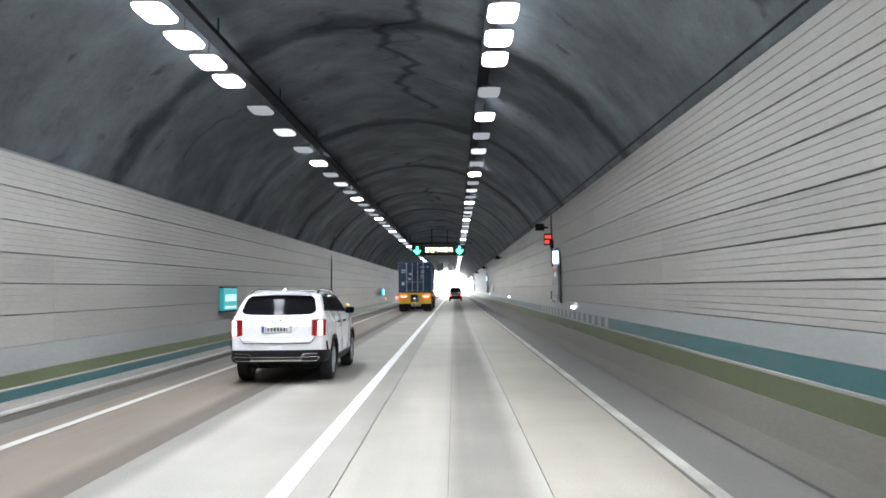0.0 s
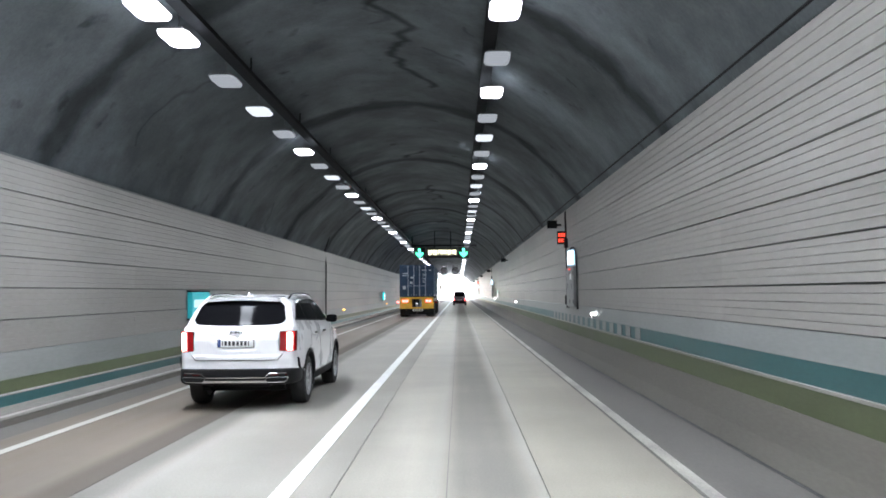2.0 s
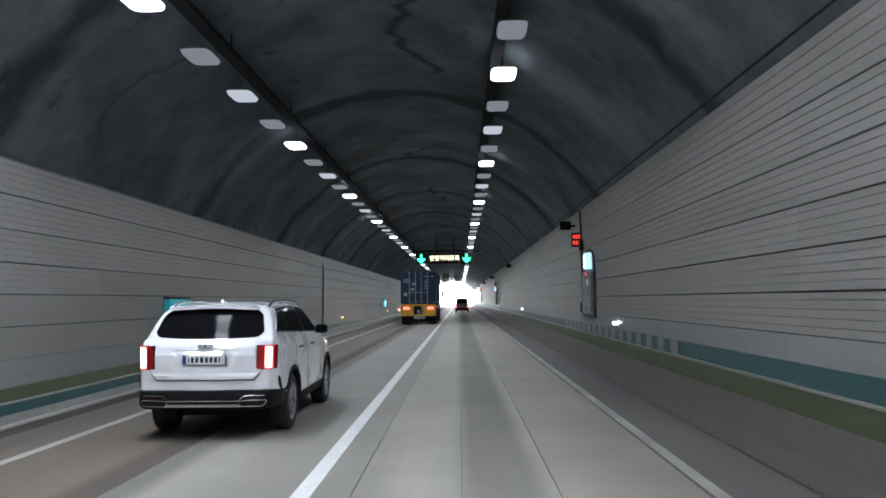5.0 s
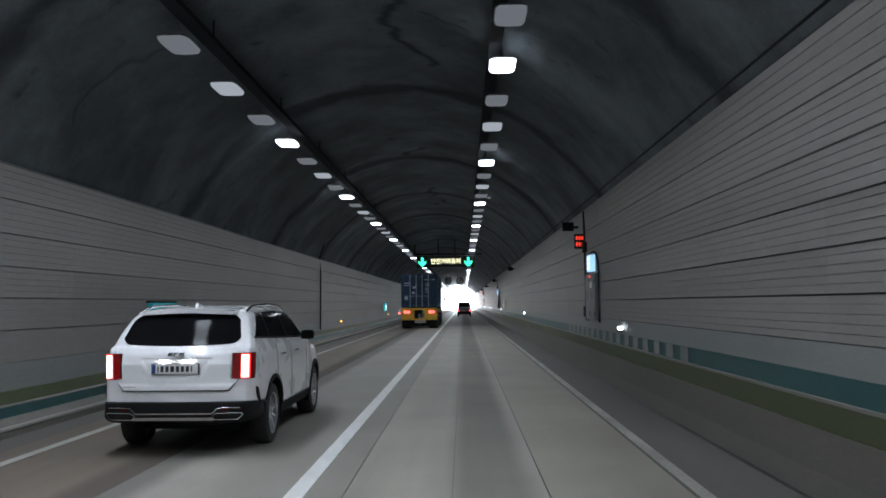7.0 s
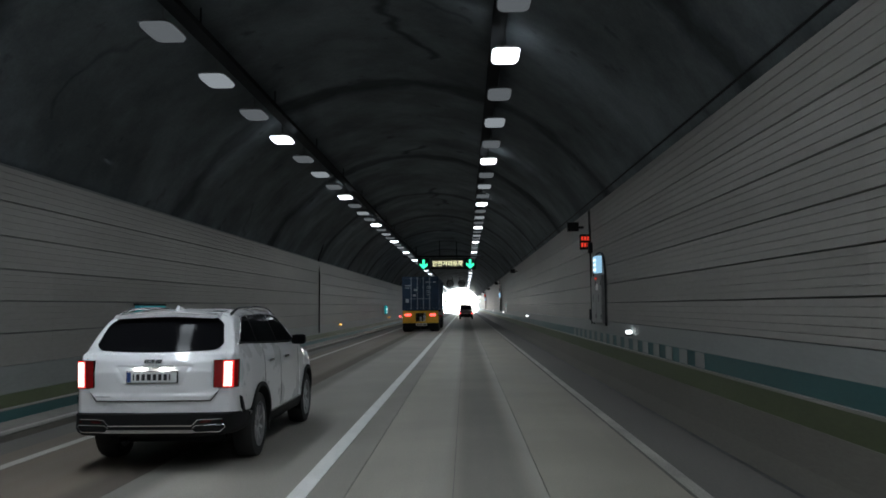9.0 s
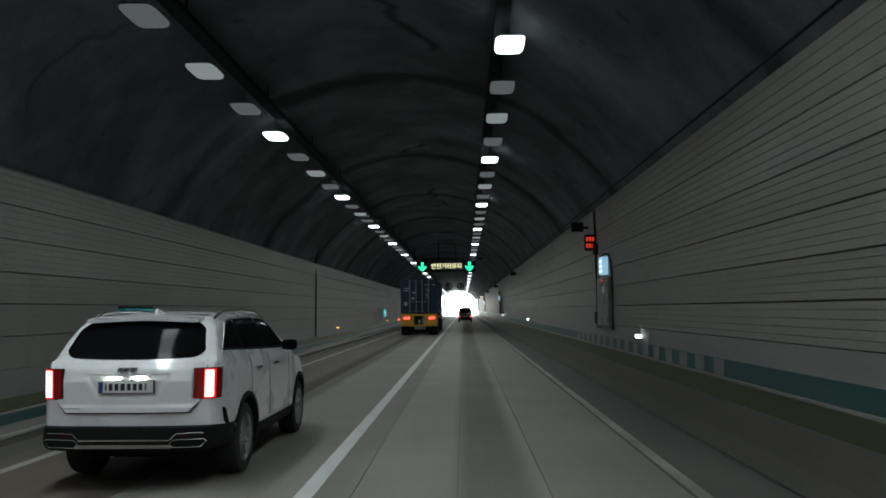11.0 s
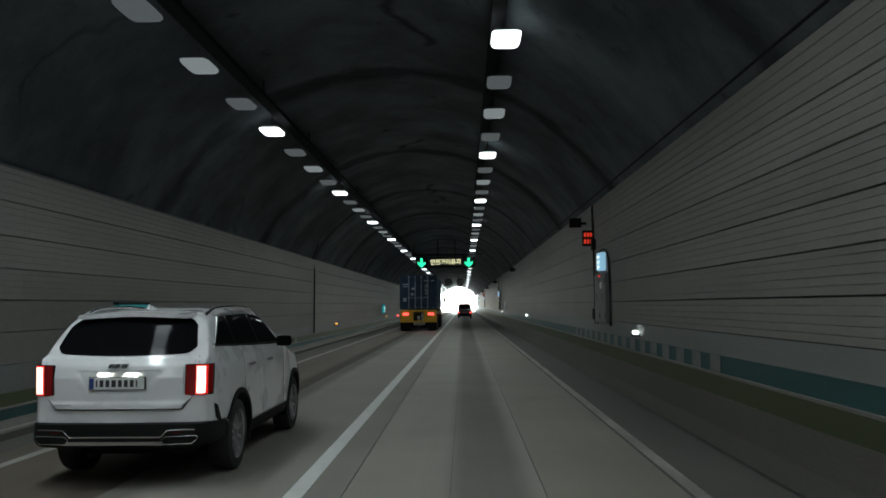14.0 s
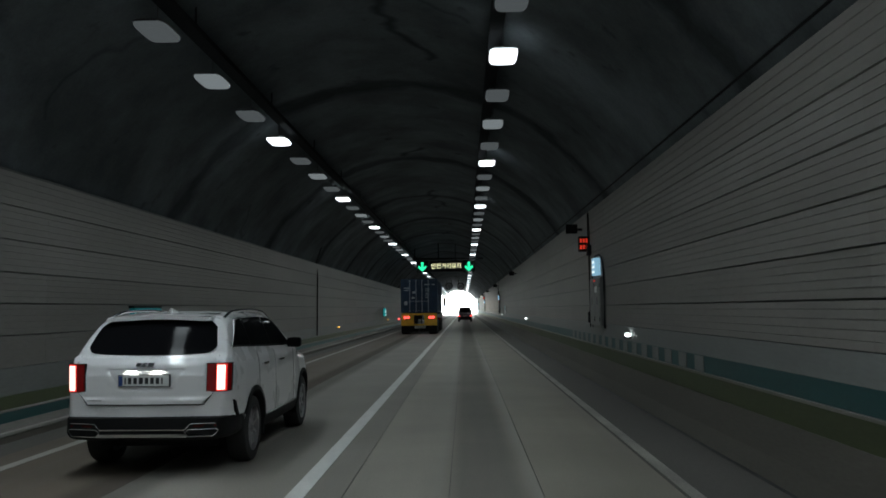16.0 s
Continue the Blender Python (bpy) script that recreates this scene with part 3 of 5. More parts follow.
def wheel(parent, x, y, sign):
    tyre_bm = bmesh.new()
    turned(tyre_bm, [(s * sign, r) for s, r in ((-0.115, 0.25), (-0.118, 0.31), (-0.105, 0.35), (-0.06, 0.364), (0.06, 0.364), (0.105, 0.35), (0.118, 0.31), (0.115, 0.25))], (x, y, 0.365), 40)
    w = smooth(part("wheel", tyre_bm, M_RUBBER, parent, "black tyre on an alloy rim"), 50)
    bm = bmesh.new()
    turned(bm, [(s * sign, r) for s, r in ((0.02, 0.05), (0.06, 0.06), (0.06, 0.0))], (x, y, 0.365), 24)
    turned(bm, [(s * sign, r) for s, r in ((0.112, 0.25), (0.10, 0.235), (-0.05, 0.22), (-0.10, 0.25))], (x, y, 0.365), 40)
    for k in range(10):
        a = 2 * math.pi * k / 10
        vs = box(bm, 0.05 * sign, 0.085 * sign, -0.017, 0.017, 0.05, 0.237)
        bmesh.ops.transform(bm, matrix=Matrix.Translation((x, y, 0.365)) @ Matrix.Rotation(a, 4, "X"), verts=vs)
    bmesh.ops.recalc_face_normals(bm, faces=bm.faces[:])
    part("rim", bm, M_RIM, w, "ten-spoke alloy rim")
    bm = bmesh.new()
    turned(bm, [(-0.03 * sign, 0.0), (-0.03 * sign, 0.2), (0.0, 0.2), (0.0, 0.0)], (x, y, 0.365), 24)
    part("brake_disc", bm, M_BLACK, w)
    return w


def white_suv():
    car = new("suv")
    body = smooth(part("body", car_body(), M_PAINT, car), 32)
    # glass
    rear = strip_grid(-0.70, 0.70, lambda x: 1.232 + 0.022 * (abs(x) / 0.7) ** 2 + 0.062 * max(0, (abs(x) - 0.565) / 0.135) ** 2.4, lambda x: 1.596 - 0.008 * (abs(x) / 0.7) ** 2 - 0.075 * max(0, (abs(x) - 0.56) / 0.14) ** 2.4, 0.01, 56, 10, 0.015, 0.135)
    smooth(part("rear_window", rear, M_GLASS, car, "dark tinted rear window"), 50)
    for s in (-1, 1):
        smooth(part("side_window", side_patch(s, 0.36, 1.06, 0.90, 1.10, 1.245, 0.085, 0.005, rise=BELT_RISE), M_GLASS, car, "dark tinted quarter window"), 50)
        smooth(part("side_window", side_patch(s, 1.10, 1.98, 1.14, 1.98, 1.245, 0.085, 0.005, rise=BELT_RISE), M_GLASS, car, "dark tinted door window"), 50)
        smooth(part("side_window", side_patch(s, 2.02, 3.05, 2.02, 2.58, 1.248, 0.085, 0.005, rise=BELT_RISE), M_GLASS, car, "dark tinted door window"), 50)
        part("window_surround", side_patch(s, 0.335, 3.09, 0.865, 2.63, 1.236, 0.075, 0.002, 24, 6, rise=BELT_RISE), M_BLACK, car, "black window surround")
        part("window_trim", side_patch(s, 0.33, 3.10, 0.34, 3.06, 1.222, 0, 0.009, 20, 1, 1.239, rise=BELT_RISE), M_CHROME, car)
        part("window_trim", side_patch(s, 0.329, 0.342, 0.860, 0.876, 1.236, 0.075, 0.008, 1, 8, rise=BELT_RISE), M_CHROME, car)
        # lower cladding, arch lips, shut lines, handles
        part("sill_cladding", side_patch(s, 1.43, 3.36, 1.43, 3.36, 0.29, 0, 0.012, 16, 3, 0.44), M_BLACK, car)
        part("sill_trim", side_patch(s, 1.48, 3.30, 1.48, 3.30, 0.445, 0, 0.014, 16, 1, 0.46), M_CHROME, car)
        for wy in WHEELS_Y:
            bm = bmesh.new()
            rows = []
            for k in range(25):
                a = radians(-18 + 216 * k / 24)
                c, d = math.cos(a), math.sin(a)
                row = []
                for r, dx in ((0.475, 0.006), (0.47, 0.022), (0.425, 0.024), (0.415, 0.0), (0.415, -0.25)):
                    yy, zz = wy + r * c, 0.37 + r * d
                    row.append(bm.verts.new((s * (car_side_x(min(4.5, max(0.05, yy)), min(max(zz, 0.36), 0.95)) + dx), yy, zz)))
                rows.append(row)
            for a, b in zip(rows, rows[1:]):
                for i in range(4):
                    bm.faces.new((a[i], a[i + 1], b[i + 1], b[i]))
            smooth(part("wheel_arch", bm, M_BLACK, car, "black plastic wheel arch"), 60)
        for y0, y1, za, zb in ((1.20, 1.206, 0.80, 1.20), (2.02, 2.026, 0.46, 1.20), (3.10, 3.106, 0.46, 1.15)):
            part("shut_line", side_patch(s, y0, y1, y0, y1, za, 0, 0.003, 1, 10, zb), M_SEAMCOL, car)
        for y in (1.32, 2.16):
            bm = bmesh.new()
            x = s * (car_side_x(y, 1.06) + 0.028)
            box(bm, x - 0.013, x + 0.013, y, y + 0.22, 1.045, 1.078, bevel=0.01)
            for yy in (y + 0.02, y + 0.18):
                box(bm, min(x, x - s * 0.05), max(x, x - s * 0.05), yy, yy + 0.025, 1.05, 1.072)
            part("door_handle", bm, M_CHROME, car)
        # mirror
        bm = bmesh.new()
        box(bm, -0.09, 0.09, -0.05, 0.08, -0.065, 0.07, bevel=0.045)
        bmesh.ops.transform(bm, matrix=pose(s * 0.96, 2.86, 1.25), verts=bm.verts[:])
        mirror = part("door_mirror", bm, M_BLACK, car, "black door mirror")
        bm = bmesh.new()
        box(bm, -0.09, 0.09, -0.006, 0.004, -0.055, 0.06, bevel=0.004)
        bmesh.ops.transform(bm, matrix=pose(s * 0.96, 2.808, 1.253), verts=bm.verts[:])
        part("mirror_glass", bm, M_GLASS, mirror)
        boxed("mirror_foot", (min(s * 0.83, s * 0.92), max(s * 0.83, s * 0.92), 2.84, 2.92, 1.19, 1.22), M_BLACK, mirror)
        # tail light: dark red lens inboard, lit bar outboard that wraps round the corner
        a, b, c = 0.625, 0.722, 0.85
        lo, hi = 0.865, 1.145

        def corner_y(x):
            return back_surface(x, 1.0)

        def lens(x0, x1, z0, z1, off, name, mat_, label):
            bm = bmesh.new()
            n_ = 6
            g = []
            for j in range(4):
                z = z0 + (z1 - z0) * j / 3
                g.append([bm.verts.new((s * (x0 + (x1 - x0) * i / n_ + 0.02 * (z - z0)), corner_y(x0 + (x1 - x0) * i / n_) - off, z)) for i in range(n_ + 1)])
            for p_, q_ in zip(g, g[1:]):
                for i in range(n_):
                    bm.faces.new((p_[i], p_[i + 1], q_[i + 1], q_[i]))
            r_ = bmesh.ops.extrude_face_region(bm, geom=bm.faces[:])
            for v in r_["geom"]:
                if isinstance(v, bmesh.types.BMVert):
                    v.co.y += 0.05
            bmesh.ops.recalc_face_normals(bm, faces=bm.faces[:])
            return part(name, bm, mat_, car, label)

        lens(a, c, lo - 0.006, hi + 0.006, 0.006, "tail_light_bezel", M_BLACK, "black tail light surround")
        lens(a + 0.008, b - 0.006, lo, hi, 0.014, "tail_light", M_REDLENS, "dark red tail light lens")
        lens(b, 0.822, lo, hi, 0.014, "tail_light", M_REDEDGE, "softly lit red lens round the bar")
        lens(b + 0.012, 0.808, lo + 0.014, hi - 0.014, 0.018, "tail_light", M_REDGLOW, "lit red tail light bar")
        lens(0.826, c, lo + 0.01, hi, 0.014, "tail_light", M_REDLENS, "red outer lens")
        # slit vent behind the bumper corner
        bm = bmesh.new()
        vs = [bm.verts.new((s * (car_side_x(y, z) + 0.012), y, z)) for y, z in ((0.20, 0.765), (0.245, 0.745), (0.345, 0.60), (0.315, 0.575), (0.235, 0.64))]
        bm.faces.new(vs)
        r_ = bmesh.ops.extrude_face_region(bm, geom=bm.faces[:])
        for v in r_["geom"]:
            if isinstance(v, bmesh.types.BMVert):
                v.co.x -= s * 0.02
        part("bumper_vent", bm, M_BLACK, car)
        # roof rail
        bm = bmesh.new()
        pts = []
        for k in range(15):
            y = 0.62 + k * 0.145
            h = 0.045 * min(1, k / 2.0, (14 - k) / 2.0)
            w = table(CAR_W, y)
            pts.append((s * (w - 0.075 - 0.47 * (table(CAR_TOP, y) - 1.25)), y, table(CAR_TOP, y) - 0.045 + h))
        tube(bm, pts, 0.016, 8)
        smooth(part("roof_rail", bm, M_CHROME, car, "silver roof rail"))
        for wy in WHEELS_Y:
            wheel(car, s * 0.77, wy, s)
    # spoiler, fin
    bm = bmesh.new()
    extrude = [(-0.57, 1.585), (-0.55, 1.618), (0, 1.655), (0.55, 1.618), (0.57, 1.585), (0.53, 1.578), (0, 1.602), (-0.53, 1.578)]
    a, b = extrude_y(bm, extrude, 0.37, 0.60)
    for v in b:
        v.co.z += 0.02
    bmesh.ops.recalc_face_normals(bm, faces=bm.faces[:])
    smooth(part("spoiler", bm, M_PAINT, car), 40)
    bm = bmesh.new()
    vs = [bm.verts.new(q) for q in ((-0.03, 0.72, 1.655), (0.03, 0.72, 1.655), (0.028, 0.93, 1.675), (-0.028, 0.93, 1.675), (-0.006, 0.76, 1.722), (0.006, 0.76, 1.722))]
    for q in ((0, 3, 2, 1), (0, 1, 5, 4), (1, 2, 5), (3, 0, 4), (2, 3, 4, 5)):
        bm.faces.new([vs[i] for i in q])
    part("shark_fin", bm, M_PAINT, car, "white shark-fin aerial")
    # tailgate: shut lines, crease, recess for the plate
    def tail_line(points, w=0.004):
        """A thin bar along the tailgate, coloured dark for the shade in its gap."""
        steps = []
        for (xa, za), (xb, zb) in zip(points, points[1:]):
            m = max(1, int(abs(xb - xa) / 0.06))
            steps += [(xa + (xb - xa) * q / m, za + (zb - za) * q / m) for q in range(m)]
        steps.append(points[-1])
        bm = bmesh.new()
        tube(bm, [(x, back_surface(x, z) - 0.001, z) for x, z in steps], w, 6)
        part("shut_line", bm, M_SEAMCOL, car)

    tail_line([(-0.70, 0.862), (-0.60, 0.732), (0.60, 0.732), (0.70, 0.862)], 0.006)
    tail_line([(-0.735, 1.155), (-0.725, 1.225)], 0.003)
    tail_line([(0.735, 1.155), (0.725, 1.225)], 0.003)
    # tailgate skin: a hollow round the plate, a step above the bumper, a soft roll under the window
    def ease(v, a, b):
        t_ = min(1.0, max(0.0, (v - a) / (b - a)))
        return t_ * t_ * (3 - 2 * t_)

    bm = bmesh.new()
    rows_ = []
    for j in range(33):
        z = 0.742 + 0.458 * j / 32
        w = 0.595 + 0.105 * ease(z, 0.742, 0.87) if z < 0.868 else 0.612 if z < 1.152 else 0.70
        row_ = []
        for i in range(57):
            x = w * (2 * i / 56 - 1)
            half_w = 0.27 + 0.12 * (z - 0.89) / 0.2
            hollow = ease(half_w - abs(x), -0.035, 0.035) * ease(z, 0.875, 0.915) * (1 - ease(z, 1.082, 1.098))
            step_ = 0.012 * (1 - ease(z, 0.785, 0.812))
            row_.append(bm.verts.new((x, back_surface(x, z) - 0.010 + 0.017 * hollow - step_, z)))
        rows_.append(row_)
    for a_, b_ in zip(rows_, rows_[1:]):
        for i in range(56):
            bm.faces.new((a_[i], a_[i + 1], b_[i + 1], b_[i]))
    r_ = bmesh.ops.extrude_face_region(bm, geom=bm.faces[:])
    for v in r_["geom"]:
        if isinstance(v, bmesh.types.BMVert):
            v.co.y += 0.03
    bmesh.ops.recalc_face_normals(bm, faces=bm.faces[:])
    smooth(part("tailgate", bm, M_PAINT, car, "white pressed tailgate skin"), 45)
    bm = bmesh.new()
    extrude_y(bm, [(-0.235, 1.080), (-0.215, 1.098), (0.215, 1.098), (0.235, 1.080)], -0.035, 0.03)
    bmesh.ops.recalc_face_normals(bm, faces=bm.faces[:])
    part("plate_lamp_hood", bm, M_PAINT, car)
    # glowing half-fans: the plate lamps with their light pools on the tailgate, modelled as shapes
    for x in (-0.13, 0.13):
        bm = bmesh.new()
        fan_ = [(x + 0.055 * math.cos(math.pi * i / 10), 1.056 + 0.028 * math.sin(math.pi * i / 10)) for i in range(11)]
        extrude_y(bm, fan_, -0.024, -0.004)
        bmesh.ops.recalc_face_normals(bm, faces=bm.faces[:])
        part("plate_lamp_glow", bm, M_PLATEGLOW, car, "glowing half-fan for the plate lamp and its pool of light")
    plate = boxed("number_plate", (-0.26, 0.26, -0.024, -0.0125, 0.925, 1.035), M_PLATE, car, "white number plate with a blue strip", bevel=0.003)
    boxed("plate_strip", (-0.256, -0.216, -0.027, -0.0245, 0.93, 1.03), M_BLUE, plate)
    x = -0.195
    for w in (0.014, 0.034, 0.034, 0.04, 0.034, 0.034, 0.034, 0.014):
        boxed("plate_bar", (x, x + w, -0.027, -0.0245, 0.948, 1.012), M_INK, plate)
        x += w + 0.022
    boxed("plate_rim", (-0.266, 0.266, -0.0185, 0.012, 0.919, 1.041), M_INK, plate)
    bm = bmesh.new()
    for x0, x1 in ((-0.09, -0.045), (-0.032, 0.012), (0.03, 0.085)):
        vs = [bm.verts.new(q) for q in ((x0, -0.013, 1.122), (x1, -0.013, 1.122), (x1 + 0.012, -0.001, 1.160), (x0 + 0.012, -0.001, 1.160))]
        bm.faces.new(vs)
    r_ = bmesh.ops.extrude_face_region(bm, geom=bm.faces[:])
    for v in r_["geom"]:
        if isinstance(v, bmesh.types.BMVert):
            v.co.y += 0.03
    bmesh.ops.recalc_face_normals(bm, faces=bm.faces[:])
    part("badge", bm, M_BADGE, car, "plain chrome badge bars")
    part("model_badge", back_patch([(-0.60, 0.775), (-0.44, 0.775), (-0.44, 0.784), (-0.60, 0.784)], 0.026), M_FAINT, car)
    # rear bumper: black skirt, chrome blade, two mock exhaust frames
    bm = bmesh.new()
    plan = [(0.868, 0.545), (0.865, 0.36), (0.852, 0.2), (0.825, 0.09), (0.775, 0.01), (0.70, -0.02), (0.45, -0.032), (0.0, -0.036)]
    plan = [(-x, y) for x, y in plan] + plan[-2::-1]
    rows = []
    for z, inset in ((0.612, 0.012), (0.60, -0.004), (0.45, -0.008), (0.41, 0.008), (0.385, 0.04), (0.37, 0.10)):
        rows.append([bm.verts.new((x * (1 - inset), y + inset * (1 if abs(x) < 0.83 else 0.2), z + (0.015 if y > 0.3 and z > 0.58 else 0))) for x, y in plan])
    for a, b in zip(rows, rows[1:]):
        for i in range(len(a) - 1):
            bm.faces.new((a[i], b[i], b[i + 1], a[i + 1]))
    r_ = bmesh.ops.extrude_face_region(bm, geom=bm.faces[:])
    for v in r_["geom"]:
        if isinstance(v, bmesh.types.BMVert):
            v.co.y += 0.05
            v.co.x *= 0.97
    bmesh.ops.recalc_face_normals(bm, faces=bm.faces[:])
    smooth(part("rear_bumper", bm, M_BLACK, car, "black plastic rear bumper skirt"), 50)
    bm = bmesh.new()
    extrude_y(bm, [(-0.43, 0.478), (0.43, 0.478), (0.44, 0.492), (-0.44, 0.492)], -0.056, -0.01)
    extrude_y(bm, [(-0.46, 0.412), (0.46, 0.412), (0.45, 0.446), (-0.45, 0.446)], -0.066, -0.01)
    bmesh.ops.recalc_face_normals(bm, faces=bm.faces[:])
    part("bumper_blade", bm, M_CHROME, car, "chrome bumper blade")
    for s in (-1, 1):
        bm = bmesh.new()
        ring_ = [(0.43, 0.462), (0.475, 0.494), (0.755, 0.500), (0.775, 0.478), (0.72, 0.418), (0.465, 0.414)]
        cx_, cz_ = 0.60, 0.458

        def skirt_y(x):
            return float(np.interp(x, (0.0, 0.45, 0.70, 0.775, 0.825), (-0.036, -0.032, -0.02, 0.01, 0.09)))

        rows_ = [[bm.verts.new((s * (cx_ + (x - cx_) * kx), skirt_y(cx_ + (x - cx_) * kx) + dy, cz_ + (z - cz_) * kz)) for x, z in ring_]
                 for kx, kz, dy in ((1.0, 1.0, 0.0), (1.0, 1.0, -0.022), (0.955, 0.76, -0.022), (0.93, 0.68, 0.004))]
        for p_, q_ in zip(rows_, rows_[1:]):
            for i in range(6):
                bm.faces.new((p_[i], p_[(i + 1) % 6], q_[(i + 1) % 6], q_[i]))
        bmesh.ops.recalc_face_normals(bm, faces=bm.faces[:])
        part("exhaust_trim", bm, M_CHROME, car, "chrome exhaust surround")
        bm = bmesh.new()
        tube(bm, [(s * x, skirt_y(x) - 0.012, z) for x, z in ((0.43, 0.485), (0.49, 0.545), (0.60, 0.552), (0.74, 0.552))], 0.007)
        part("bumper_line", bm, M_CHROME, car)
        bm = bmesh.new()
        outline_ = [(0.51, 0.512), (0.75, 0.516), (0.745, 0.540), (0.53, 0.538)]
        a_ = [bm.verts.new((s * x, skirt_y(x) - 0.014, z)) for x, z in outline_]
        b_ = [bm.verts.new((s * x, skirt_y(x) + 0.01, z)) for x, z in outline_]
        bm.faces.new(a_)
        for i in range(4):
            bm.faces.new((a_[i], a_[(i + 1) % 4], b_[(i + 1) % 4], b_[i]))
        bmesh.ops.recalc_face_normals(bm, faces=bm.faces[:])
        part("reflector", bm, M_DARKRED, car, "dark red reflector strip")
    # underbody
    bm = bmesh.new()
    box(bm, -0.62, 0.62, 0.45, 4.5, 0.25, 0.33)
    box(bm, -0.45, 0.45, 0.3, 0.75, 0.31, 0.45, bevel=0.05)
    tube(bm, [(-0.7, 0.98, 0.36), (0.7, 0.98, 0.36)], 0.05)
    tube(bm, [(-0.45, 0.2, 0.30), (-0.45, 1.2, 0.30)], 0.04)
    part("underbody", bm, M_BLACK, car)
    # rear wheel wells
    for s in (-1, 1):
        for wy in WHEELS_Y:
            boxed("wheel_well", (min(s * 0.60, s * 0.64), max(s * 0.60, s * 0.64), wy - 0.46, wy + 0.46, 0.28, 0.82), M_BLACK, car)
    return tagged(car, "white mid-size SUV with lit red tail lights in the inner lane", "car")


suv = white_suv()
suv.matrix_basis = pose(-1.728, 14.075, 0)

# ---- the container lorry ----
M_CONT = surface("scuffed_blue_container_paint", (0.022, 0.05, 0.095), 0.5, vary=0.4, scale=3, fine=40)
M_ROD = surface("galvanised_lock_rod", (0.38, 0.42, 0.46), 0.4, metal=0.4)
M_YELLOW = surface("yellow_chassis_paint", (0.75, 0.47, 0.05), 0.5, vary=0.15)
M_TAIL = glow("lit_lorry_tail_lamp", (1.0, 0.075, 0.065), 0.6)
M_MARK = surface("white_stencil_paint", (0.55, 0.58, 0.60), 0.6)


def container_lorry():
    lorry = new("container_lorry")
    W, Z0, Z1, LEN = 1.22, 1.44, 3.68, 12.0
    bm = bmesh.new()
    box(bm, -W, W, 0, 0.12, Z1 - 0.11, Z1)
    box(bm, -W, W, 0, 0.12, Z0, Z0 + 0.12)
    box(bm, -W, -W + 0.12, 0.001, 0.119, Z0 + 0.12, Z1 - 0.11)
    box(bm, W - 0.12, W, 0.001, 0.119, Z0 + 0.12, Z1 - 0.11)
    bmesh.ops.remove_doubles(bm, verts=bm.verts[:], dist=0.002)
    cont = part("container", bm, M_CONT, lorry, "scuffed blue corrugated shipping container")
    for s in (-1, 1):      # corrugated sides
        pts = []
        y = 0.14
        while y < LEN - 0.2:
            for dy, dx in ((0.0, 0.0), (0.07, 0.0), (0.11, 0.035), (0.18, 0.035), (0.22, 0.0)):
                pts.append((s * (W - dx), y + dy))
            y += 0.24
        bm = bmesh.new()
        lo = [bm.verts.new((x, yy, Z0 + 0.15)) for x, yy in pts]
        hi = [bm.verts.new((x, yy, Z1 - 0.1)) for x, yy in pts]
        for i in range(len(pts) - 1):
            bm.faces.new((lo[i], lo[i + 1], hi[i + 1], hi[i]))
        part("side_panel", bm, M_CONT, cont)
        boxed("bottom_rail", (min(s * (W - 0.1), s * W), max(s * (W - 0.1), s * W), 0.121, LEN, Z0, Z0 + 0.15), M_CONT, cont)
        boxed("top_rail", (min(s * (W - 0.08), s * W), max(s * (W - 0.08), s * W), 0.121, LEN, Z1 - 0.1, Z1), M_CONT, cont)
    boxed("roof_panel", (-W + 0.081, W - 0.081, 0.121, LEN, Z1 - 0.06, Z1 - 0.02), M_CONT, cont)
    boxed("floor_panel", (-W + 0.101, W - 0.101, 0.121, LEN, Z0 + 0.02, Z0 + 0.1), M_CONT, cont)
    boxed("front_panel", (-W + 0.04, W - 0.04, LEN - 0.1, LEN - 0.01, Z0 + 0.15, Z1 - 0.1), M_CONT, cont)
    for s in (-1, 1):
        door = boxed("container_door", (min(s * 0.012, s * 1.10), max(s * 0.012, s * 1.10), 0.03, 0.08, Z0 + 0.13, Z1 - 0.12), M_CONT, cont, "blue container door", bevel=0.01)
        for x in (0.20, 0.62):
            bm = bmesh.new()
            tube(bm, [(s * x, 0.0, Z0 + 0.05), (s * x, 0.0, Z1 - 0.05)], 0.03)
            for z in (Z0 + 0.1, Z0 + 0.75, Z0 + 1.5, Z1 - 0.12):
                box(bm, s * x - 0.06, s * x + 0.06, -0.02, 0.03, z - 0.03, z + 0.03)
            box(bm, min(s * x, s * (x - 0.3)), max(s * x, s * (x - 0.3)), -0.035, -0.015, Z0 + 0.74, Z0 + 0.78)
            part("lock_rod", bm, M_ROD, cont, "pale lock rod")
    for x0, x1, z0, z1 in ((-1.02, -0.62, 3.05, 3.12), (-1.02, -0.72, 2.9, 2.96), (-0.45, -0.2, 2.72, 2.86), (0.36, 0.72, 3.28, 3.35), (0.86, 1.06, 3.28, 3.35), (0.42, 0.70, 3.0, 3.05), (0.42, 0.7, 2.88, 2.93),
                           (0.42, 0.66, 2.7, 2.75), (0.42, 0.7, 2.58, 2.63), (0.42, 0.62, 2.44, 2.49), (-1.0, -0.78, 1.95, 2.2), (-0.5, -0.3, 2.35, 2.5)):
        boxed("stencil_bar", (x0, x1, 0.022, 0.028, z0, z1), M_MARK, cont)
    # chassis tail: yellow board with a dark opening, lamps, plate
    bm = bmesh.new()
